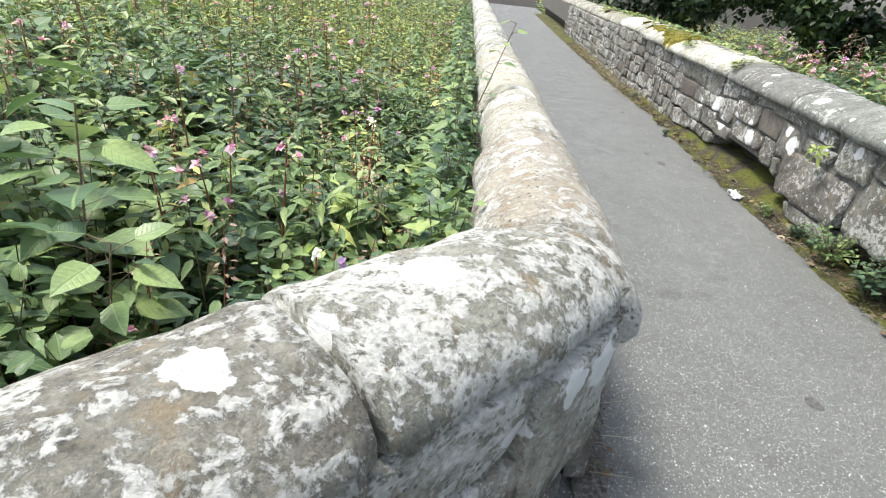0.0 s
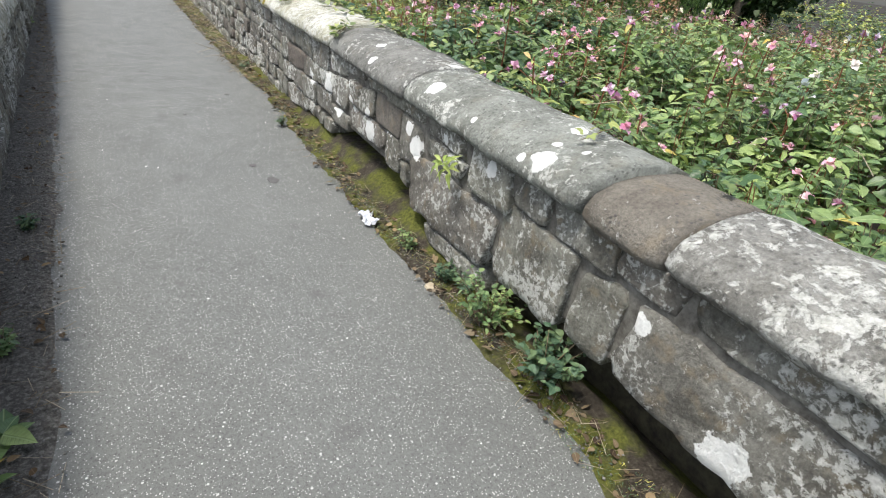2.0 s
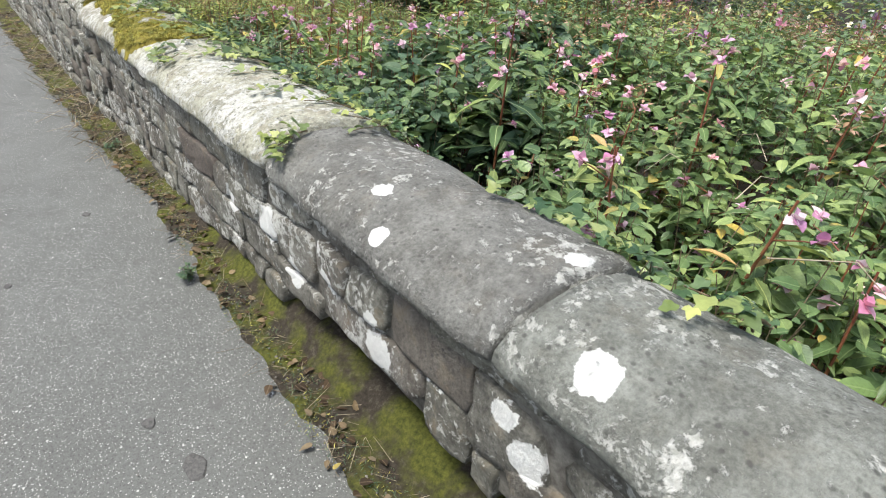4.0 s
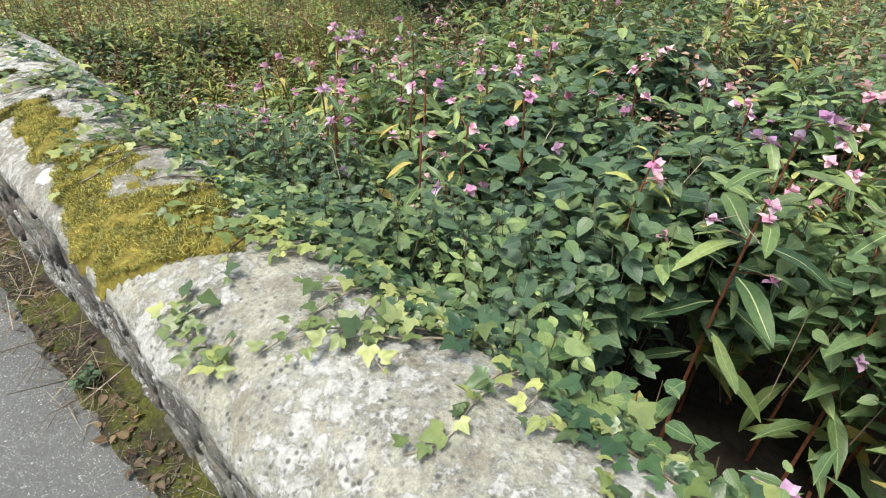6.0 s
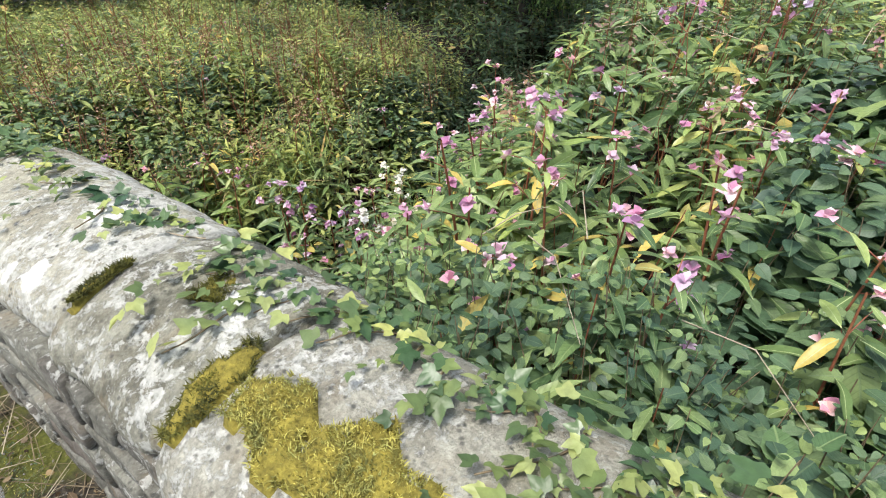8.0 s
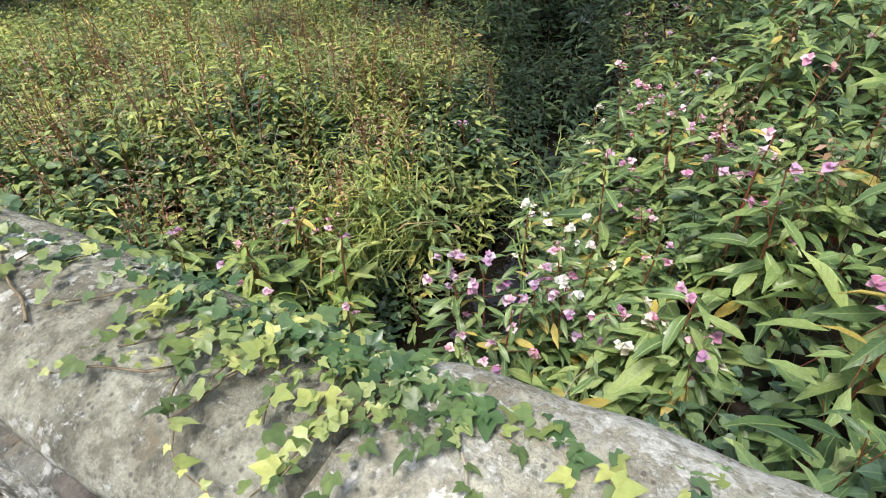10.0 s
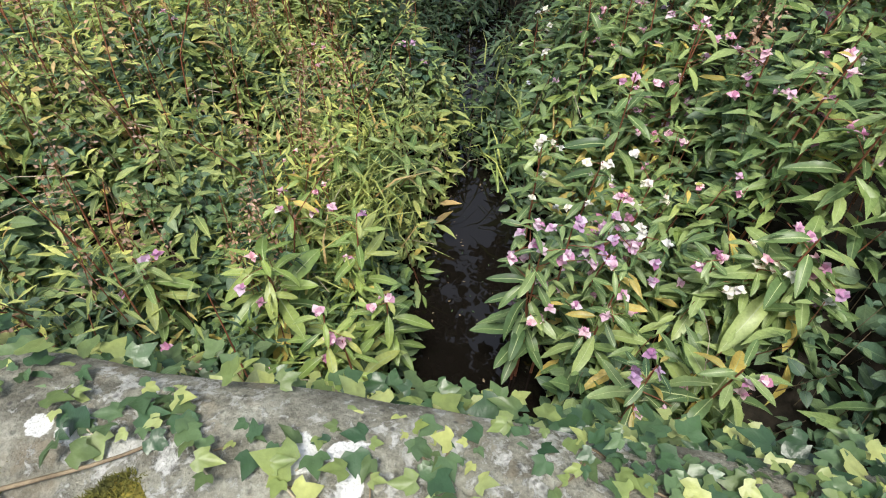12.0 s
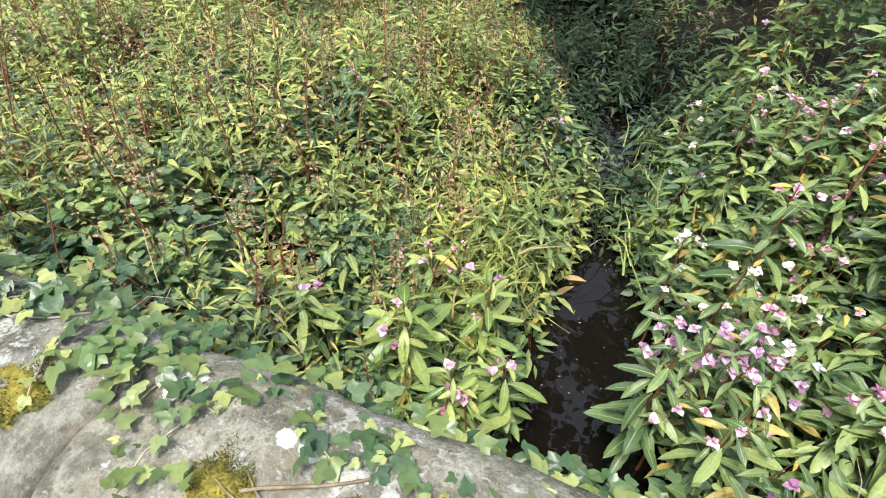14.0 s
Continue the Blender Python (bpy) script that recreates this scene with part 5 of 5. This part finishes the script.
def ivy(y0, y1, dense, seed, label, nearest=150, x0=0.42, x1=0.6, hang=1.3, big=1.0):
    """Ivy over the back of the coping: rooted stems that creep forward, with lobed leaves."""
    rr = random.Random(seed)
    root = empty("ivy", pose(0.5, (y0 + y1) / 2, 0.7), label, "ivy", "ivy on the parapet")
    lines, leaves = [], []
    back = root.matrix_basis.inverted()
    n = int((y1 - y0) * dense)
    for i in range(n):
        y = rr.uniform(y0, y1)
        x = rr.uniform(x0, x1)
        reach = rr.choice([0.04, 0.08, 0.12, 0.16, 0.2, 0.34] if y < 5.8 else [0.04, 0.06, 0.1, 0.14, 0.2, 0.35])
        heading = rr.uniform(2.2, 4.1)
        pts = []
        steps = int(reach / 0.035) + 2
        for s in range(steps):
            z = float(coping_top(min(x, 0.5), y)) + 0.012 if x < 0.5 else 0.70 - (x - 0.5) * 1.6 + rr.uniform(-0.03, 0.03)
            pts.append(Vector((x, y, z)))
            side = 1 if s % 2 else -1
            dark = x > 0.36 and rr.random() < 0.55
            leaves.append((Vector((x, y, z + rr.uniform(0.004, 0.03))), heading + side * rr.uniform(0.4, 1.4) - math.pi / 2, rr.uniform(-0.5, 0.65), rr.uniform(-0.6, 0.6), big * rr.uniform(0.018, 0.052) * (1.15 if dark else 1.0), dark))
            heading += rr.uniform(-0.45, 0.45)
            x += math.cos(heading) * 0.035
            y += math.sin(heading) * 0.035
            if x < 0.0:
                break
        if rr.random() < 0.6 and len(pts) > 2:
            lines.append((pts, 0.0036, 0.0016))
    for i in range(int((y1 - y0) * dense * hang)):
        x = rr.uniform(0.47, 0.72)
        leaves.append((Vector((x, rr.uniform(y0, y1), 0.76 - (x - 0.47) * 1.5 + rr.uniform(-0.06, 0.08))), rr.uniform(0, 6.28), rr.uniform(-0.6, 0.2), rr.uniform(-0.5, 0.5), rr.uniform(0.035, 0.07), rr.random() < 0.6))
    if lines:
        child("stem", tubes("stem", [([back @ p for p in pts], a, b) for pts, a, b in lines], [M_STEM if seed % 2 else M_TWIG]), root, "thin pale creeping stems", kind="stuff")
    rr.shuffle(leaves)
    for p, a, b, c, s, dark in leaves[:nearest]:
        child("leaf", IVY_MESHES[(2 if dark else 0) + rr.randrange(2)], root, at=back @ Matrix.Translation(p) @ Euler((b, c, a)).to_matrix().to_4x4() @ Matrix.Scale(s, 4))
    rest = leaves[nearest:]
    if rest:
        at = np.array([list(back @ q[0]) for q in rest])
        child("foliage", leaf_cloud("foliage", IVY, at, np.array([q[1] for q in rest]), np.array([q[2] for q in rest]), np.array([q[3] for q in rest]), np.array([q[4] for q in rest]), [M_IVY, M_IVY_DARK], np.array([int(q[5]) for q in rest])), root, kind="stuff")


ivy(-1.42, -1.26, 45, 1, "small sprig of pale ivy in a coping joint", 20)
ivy(-0.95, -0.75, 25, 9, "small sprig of pale ivy behind the coping", 20)
ivy(-0.1, 0.35, 28, 2, "small pale ivy sprigs on the back of the coping", 40)
ivy(0.9, 1.6, 40, 3, "pale ivy trailing over the coping", 100)
ivy(1.5, 2.6, 62, 4, "light and dark green ivy over the lichened coping", 250)
ivy(2.5, 4.3, 62, 5, "dense ivy along the back of the mossy coping", 250)
ivy(4.3, 5.9, 30, 6, "ivy with bare stems over the white coping", 200)
ivy(4.7, 6.0, 11, 13, "bare creeping ivy stems with pale leaves over the white coping", 120, 0.24, 0.46, 0)
ivy(5.5, 6.75, 72, 7, "thick ivy over the mossy coping above the stream", 280)
ivy(6.9, 9.2, 20, 8, "dark and pale ivy behind the coping", 150)
ivy(7.3, 8.9, 34, 10, "large dark ivy leaves heaped over the back of the coping", 160, 0.47, 0.64, 2.5, 1.5)
ivy(5.9, 7.4, 14, 12, "broad dark ivy leaves hanging behind the coping", 80, 0.5, 0.68, 2.0, 1.4)

for i, (y0, y1, x0, x1, dense) in enumerate([(2.2, 2.45, 0.0, 0.10, 50), (1.0, 1.1, 0.02, 0.15, 70), (0.93, 1.05, -0.02, 0.05, 60), (-0.4, -0.3, 0.40, 0.5, 60), (3.1, 3.5, 0.15, 0.3, 18), (6.7, 7.4, 0.05, 0.3, 12)]):
    ivy(y0, y1, dense, 30 + i, "short trailing sprig of pale ivy on the coping", 60, x0, x1, 0)

# ---- woody runners over the coping ----
runners = random.Random(14)
for y0, y1, n in ((5.9, 7.3, 6),):
    lines = []
    for _ in range(n):
        x, y, a = runners.uniform(0.1, 0.45), runners.uniform(y0, y1), runners.choice([1.57, -1.57]) + runners.uniform(-0.5, 0.5)
        pts = []
        for _ in range(12):
            pts.append((x, y - (y0 + y1) / 2, float(coping_top(x, y)) + 0.006 + runners.uniform(0, 0.008)))
            a += runners.uniform(-0.16, 0.16)
            x, y = min(0.47, max(0.03, x + math.cos(a) * 0.04)), y + math.sin(a) * 0.04
        lines.append((pts, 0.0045, 0.002))
    ob = new("ivy_runner", tubes("ivy_runner", lines, [M_STEM], 5))
    ob.matrix_basis = pose(0, (y0 + y1) / 2, 0)
    tagged(ob, "bare woody ivy runners lying on the coping", "ivy", kind="stuff")

# ---- verges of the path ----


def verge(name, label, x_path, x_wall, y0, y1, mat, dip, bank=lambda y: 0.0):
    ys = np.arange(y0, y1, 0.06)
    k = np.linspace(0, 1, 9)
    v = []
    for y in ys:
        a = x_path(y) + 0.05 * noise.noise(Vector((0, y * 3, 0))) + 0.03 * noise.noise(Vector((0, y * 11, 5)))
        b = x_wall(y)
        for t in k:
            z = 0.002 + 0.016 * math.sin(min(1, t * 1.6) * math.pi / 2) - dip * max(0, t - 0.6) / 0.4
            z += (0.012 * noise.noise(Vector((t * 5, y * 9, 2)))) * min(1, t * 5)
            z += bank(y) * max(0.0, t - 0.35)
            if t == 0:
                z = -0.004
            v.append((a + (b - a) * t, y, z))
    n = len(k)
    i = (np.arange(len(ys) - 1)[:, None] * n + np.arange(n - 1)[None, :]).ravel()
    f = np.stack([i, i + 1, i + n + 1, i + n], -1)
    if x_path(0) > x_wall(0):
        f = f[:, ::-1]
    ob = new(name, raw_mesh(name, np.array(v), f, [mat], smooth=True))
    return tagged(ob, label, kind="structure")


def litter_material():
    m = Mat("mossy_litter", 0.95, 0.2)
    soil = m.ramp(m.noise(45, 6, 0.75), [(0.3, (0.02, 0.017, 0.013)), (0.55, (0.055, 0.047, 0.036)), (0.78, (0.17, 0.15, 0.12))])
    moss = m.ramp(m.noise(70, 5, 0.7), [(0.3, (0.035, 0.042, 0.012)), (0.7, (0.14, 0.15, 0.03))])
    c = m.mix(m.ramp(m.noise(4.2, 4, 0.6), [(0.44, 0.0), (0.56, 1.0)]), soil, moss)
    m.bump(m.noise(80, 6, 0.8), 1.0, 0.012)
    return m.color(c)


def grit_material():
    m = Mat("dirty_grit", 0.95, 0.2)
    c = m.ramp(m.noise(70, 6, 0.8), [(0.3, (0.035, 0.033, 0.028)), (0.5, (0.11, 0.105, 0.093)), (0.70, (0.30, 0.29, 0.265))])
    m.bump(m.noise(90, 6, 0.8), 1.0, 0.012)
    return m.color(c)


def right_edge(y):
    return float(np.interp(y, [-8, -2, -1.2, 0, 0.6, 2.4, 3, 4.5, 8, 20], [-0.15, -0.15, -0.15, -0.18, -0.19, -0.13, -0.18, -0.24, -0.30, -0.42]))


def left_edge(y):
    return float(np.interp(y, [-2.9, -2.2, -1.7, -0.9, 3.5, 8, 20], [-1.58, -1.50, -1.41, -1.46, -1.66, -2.0, -2.2])) + 0.02


verge("verge_east", "narrow strip of moss, soil and dead leaves", right_edge, lambda y: 0.21, -6, 18, litter_material(), 0.10,
      lambda y: float(np.interp(y, [-0.5, 0.0, 1.3, 2.4, 4.0], [0.0, 0.3, 0.3, 0.12, 0.1])))
verge("verge_west", "narrow strip of dirty grit and dead stalks", left_edge, lambda y: left_x(y) - 0.02, -2.75, 18, grit_material(), 0.0)


def strewn(name, label, shape, n, x_of, y0, y1, mats, size, pitch=0.1, z=0.02, category="litter", kinds=None, bias=1.0):
    y = y0 + (y1 - y0) * rng.uniform(0, 1, n) ** bias
    x = np.array([x_of(v) for v in y])
    at = np.column_stack([x, y, np.full(n, z) + rng.uniform(-0.004, 0.008, n)])
    me = leaf_cloud(name, shape, at, rng.uniform(0, 6.28, n), rng.normal(0, pitch, n), rng.normal(0, 0.4, n), rng.uniform(0.5, 1.4, n) * size, mats, None if kinds is None else rng.choice(len(mats), n, p=kinds))
    return tagged(new(name, me), label, category, kind="stuff")


rv = random.Random(77)


def on_right(y):
    a = right_edge(y)
    return a + (0.0 - a) * rv.random() ** 0.8 - 0.01


def on_left(y):
    a = left_edge(y)
    return a + (left_x(y) - a) * rv.random() + 0.02


strewn("dead_leaves", "brown fallen leaves along the wall foot", OVATE, 900, on_right, -2.6, 9, [M_DEAD], 0.034, 0.3)
strewn("dead_leaves", "brown fallen leaves and scraps in the grit", OVATE, 260, on_left, -2.6, 8, [M_DEAD], 0.03, 0.3, 0.022)
strewn("dry_stalks", "dry broken stalks on the verge", (STALK[0] * np.array([2, 1, 2]), STALK[1]), 1300, on_right, -2.6, 9, [M_TWIG, M_STEM], 0.075, 0.25, 0.022, kinds=[0.4, 0.6])
strewn("dry_stalks", "dry broken stalks in the grit", (STALK[0] * np.array([2, 1, 2]), STALK[1]), 520, on_left, -2.6, 8, [M_TWIG, M_STEM], 0.09, 0.25, 0.022, kinds=[0.4, 0.6])
strewn("dry_stalks", "tangled dead creeper below the parapet", (STALK[0] * np.array([2, 1, 2]), STALK[1]), 420, lambda y: -0.04 - 0.22 * rv.random(), 3.0, 7.5, [M_TWIG, M_STEM], 0.16, 0.4, 0.03, kinds=[0.35, 0.65])
strewn("moss_tufts", "green moss tufts along the wall foot", (BLADE[0] * np.array([3, 1, 1]), BLADE[1]), 9000, lambda y: right_edge(y) + 0.02 + 0.12 * rv.random() + 0.03 * math.sin(y * 9), -2.6, 6, [M_MOSS, M_BRAMBLE], 0.012, 0.4, 0.014, "moss", [0.35, 0.65])
strewn("grit", "small loose stones in the grit", PEBBLE, 3200, on_left, -2.7, 8, [M_GRAVEL, M_MORTAR], 0.009, 0.2, 0.017, "gravel", [0.6, 0.4])
strewn("grit", "small loose stones along the wall foot", PEBBLE, 1300, on_right, -2.7, 8, [M_GRAVEL, M_MORTAR], 0.009, 0.2, 0.012, "gravel", [0.6, 0.4])
strewn("chips", "scattered pale scraps on the asphalt", PEBBLE, 500, lambda y: rv.uniform(left_edge(y), right_edge(y)), -4, 8, [M_GRAVEL, M_LICHEN], 0.006, 0.2, 0.002, "gravel", [0.6, 0.4])


def weed(x, y, size, seed, label="low green weed growing at the wall foot", shape=OVATE, mat=M_NETTLE, leaf=0.035, n=14, z=0.0, category="plant"):
    """A low bushy weed of several leafy shoots."""
    g = random.Random(seed)
    root = empty("weed", pose(x, y, z), label, category, "weeds along the walls")
    lines, at, yaw, pitch, sz = [], [], [], [], []
    for i in range(n):
        a, t = g.uniform(0, 6.28), g.uniform(0.3, 1.0)
        e = Vector((math.cos(a) * t * 0.7, math.sin(a) * t * 0.9, g.uniform(0.5, 1.1))) * size
        lines.append(([(0, 0, 0), e * 0.5 + Vector((0, 0, size * 0.15)), e], 0.0025, 0.0012))
        for k in range(9):
            u = 0.25 + 0.75 * k / 8
            q = e * u + Vector((g.uniform(-0.01, 0.01), g.uniform(-0.01, 0.01), 0.15 * size * math.sin(u * 3.1)))
            at.append(q), yaw.append(g.uniform(0, 6.28)), pitch.append(g.uniform(-0.5, 0.4)), sz.append(leaf * g.uniform(0.6, 1.2))
    m = len(at)
    child("stem", tubes("stem", lines, [M_STEM]), root, kind="stuff")
    child("foliage", leaf_cloud("foliage", shape, np.array([list(q) for q in at]), np.array(yaw), np.array(pitch), np.array([g.gauss(0, 0.4) for _ in range(m)]), np.array(sz), [mat]), root)
    return root


for i, (x, y, s, n, lf) in enumerate([(-0.06, -0.98, 0.17, 22, 0.032), (-0.06, -1.32, 0.16, 22, 0.042), (-0.07, -0.64, 0.08, 12, 0.028), (-0.1, -0.33, 0.07, 10, 0.024), (-0.03, -0.75, 0.07, 8, 0.026), (-0.1, -2.05, 0.10, 10, 0.036),
                                      (-0.04, -2.3, 0.14, 12, 0.04), (-0.2, 1.55, 0.06, 10, 0.022), (-0.12, 3.2, 0.07, 9, 0.026), (-1.6, -0.55, 0.07, 8, 0.03), (-1.62, -1.2, 0.06, 8, 0.025), (-1.6, 0.3, 0.06, 8, 0.03), (-1.95, 5.2, 0.08, 10, 0.04)]):
    weed(x, y, s * 1.15, 400 + i, n=int(n * 1.9), leaf=lf * 0.78, mat=M_BRAMBLE if i % 3 else M_NETTLE)


def rosette(name, label, m, n, leaf, mat, seed, category="plant", rise=0.4, shape=OVATE):
    g = random.Random(seed)
    root = empty(name, m, label, category)
    for i in range(n):
        a = i * 2.4 + g.uniform(-0.3, 0.3)
        me = leaf_cloud("leaf", (shape[0] * np.array([0.9, 1, 1.4]), shape[1]), np.zeros((1, 3)), np.zeros(1), np.zeros(1), np.zeros(1), np.ones(1), [mat])
        child("leaf", me, root, at=pose(0, 0, 0.005 * i, 0, 0, math.degrees(a)) @ pose(0, 0.008, 0, math.degrees(rise * g.uniform(0.1, 1.7)), g.uniform(-15, 15), 0) @ Matrix.Scale(leaf * g.uniform(0.7, 1.1), 4))
    return root


M_FERN = leaf_material("fern_leaf", (0.17, 0.25, 0.06), (0.30, 0.38, 0.10), (0.46, 0.52, 0.19), None, 0.4)
rosette("wall_fern", "pale yellow-green fern rooted in the wall face", pose(-0.03, -0.52, 0.46, 0, -40, 0), 15, 0.062, M_FERN, 3, "fern", 0.4, (LANCE[0] * np.array([1.5, 1, 2.2]), LANCE[1]))
rosette("dandelion", "small leafy plant growing in the grit", pose(-1.56, -0.95, 0.01), 8, 0.09, M_NETTLE, 5)
rosette("dandelion", "small leafy plant growing in the grit", pose(-1.58, -1.1, 0.01), 6, 0.06, M_NETTLE, 6)


def crumpled_paper(m):
    """A crumpled sheet of tissue."""
    n = 14
    vs = []
    for j in range(n):
        for i in range(n):
            u, v = i / (n - 1) - 0.5, j / (n - 1) - 0.5
            s = Vector((u * 4, v * 4, 3))
            x = u * 0.16 * (1 - 0.4 * abs(v)) + noise.noise(s * 1.7) * 0.012
            y = v * 0.09 + 0.03 * math.sin(u * 5) + noise.noise(s * 1.3 + Vector((5, 0, 0))) * 0.02
            z = 0.02 + 0.03 * noise.noise(s * 1.2) + 0.03 * abs(noise.noise(s * 2.6)) - 0.012 * (abs(u) > 0.45)
            vs.append((x, y, max(0.003, z)))
    fs = [(j * n + i, j * n + i + 1, (j + 1) * n + i + 1, (j + 1) * n + i) for j in range(n - 1) for i in range(n - 1)]
    ob = new("paper_scrap", raw_mesh("paper_scrap", vs, fs, [M_PAPER]))
    ob.matrix_basis = m
    return tagged(ob, "crumpled white paper tissue lying on the mossy verge", "litter")


crumpled_paper(pose(-0.17, -0.02, 0.012, 0, 0, 60) @ Matrix.Scale(0.78, 4))


def flat_patch(name, label, x, y, r, mat, seed, h=0.004):
    g = random.Random(seed)
    n = 14
    ring = [(math.cos(6.283 * i / n) * r * g.uniform(0.7, 1.15), math.sin(6.283 * i / n) * r * g.uniform(0.9, 1.5)) for i in range(n)]
    vs = [(a * 0.85, b * 0.85, h) for a, b in ring] + [(a, b, 0.0005) for a, b in ring]
    fs = [tuple(range(n))] + [(i, n + i, n + (i + 1) % n, (i + 1) % n) for i in range(n)]
    ob = new(name, raw_mesh(name, vs, fs, [mat]))
    ob.matrix_basis = pose(x, y, 0)
    return tagged(ob, label, "stain")


M_TAR = plain("dark_asphalt", (0.05, 0.05, 0.05), (0.12, 0.12, 0.115), 90, 0.8, 0.6)
for i, (x, y, rad) in enumerate([(-0.49, 0.61, 0.04), (-0.55, 0.85, 0.02), (-0.43, 2.41, 0.02), (-0.8, 1.9, 0.015), (-0.71, -2.13, 0.03), (-1.0, 3.2, 0.02)]):
    flat_patch("tar_spot", "dark worn spot in the asphalt", x, y, rad, M_TAR, 60 + i)
flat_patch("pale_leaf", "pale dead leaf lying on the verge", -0.14, -0.66, 0.026, M_TWIG, 91, 0.012)

# ---- plants behind the low parapet ----


def sapling(x, y, z, height, seed, label, leaf=0.12, mat=M_NETTLE, lean=(0.1, 0.1), shape=OVATE):
    g = random.Random(seed)
    root = empty("sapling", pose(x, y, z), label, "plant")
    tip = Vector((lean[0], lean[1], height))
    lines = [([(0, 0, 0), tip * 0.5 + Vector((0, 0, 0.05)), tip], 0.008, 0.003)]
    for i in range(20):
        t = 0.3 + 0.7 * i / 19
        p = tip * t + Vector((0, 0, 0.05 * math.sin(t * 3.14)))
        a = i * 2.4 + g.uniform(-0.3, 0.3)
        q = p + Vector((-math.sin(a), math.cos(a), 0.3)) * leaf * 0.35
        lines.append(([p, q], 0.002, 0.0015))
        child("leaf", leaf_cloud("leaf", shape, np.zeros((1, 3)), np.zeros(1), np.zeros(1), np.zeros(1), np.ones(1), [mat]), root,
              at=Matrix.Translation(q) @ Euler((g.uniform(-0.5, 0.3), g.uniform(-0.4, 0.4), a)).to_matrix().to_4x4() @ Matrix.Scale(leaf * g.uniform(0.7, 1.15) * (1.1 - 0.4 * t), 4))
    child("stem", tubes("stem", lines, [M_STEM]), root)
    return root


sapling(-2.35, -1.0, -0.5, 1.5, 1, "thin sapling leaning over the low parapet", 0.10, M_NETTLE, (0.5, 0.35))
sapling(-3.3, -0.9, -0.5, 1.45, 2, "young upright shoot with broad leaves", 0.12, M_BRAMBLE, (0.05, 0.0))
for i, (x, y, h, lf) in enumerate([(-3.45, -2.0, 1.25, 0.27), (-3.75, -1.7, 1.3, 0.30), (-3.6, -2.35, 1.05, 0.25), (-3.9, -2.0, 1.4, 0.30), (-3.2, -2.3, 0.9, 0.22)]):
    sapling(x, y, -0.55, h, 3 + i, "broad-leaved glossy green shrub", lf, M_NETTLE, (0.1 * (-1) ** i, 0.08))
sapling(-2.4, 0.8, -0.5, 1.3, 5, "thin sapling beside the low parapet", 0.10, M_OLIVE, (0.25, 0.1))
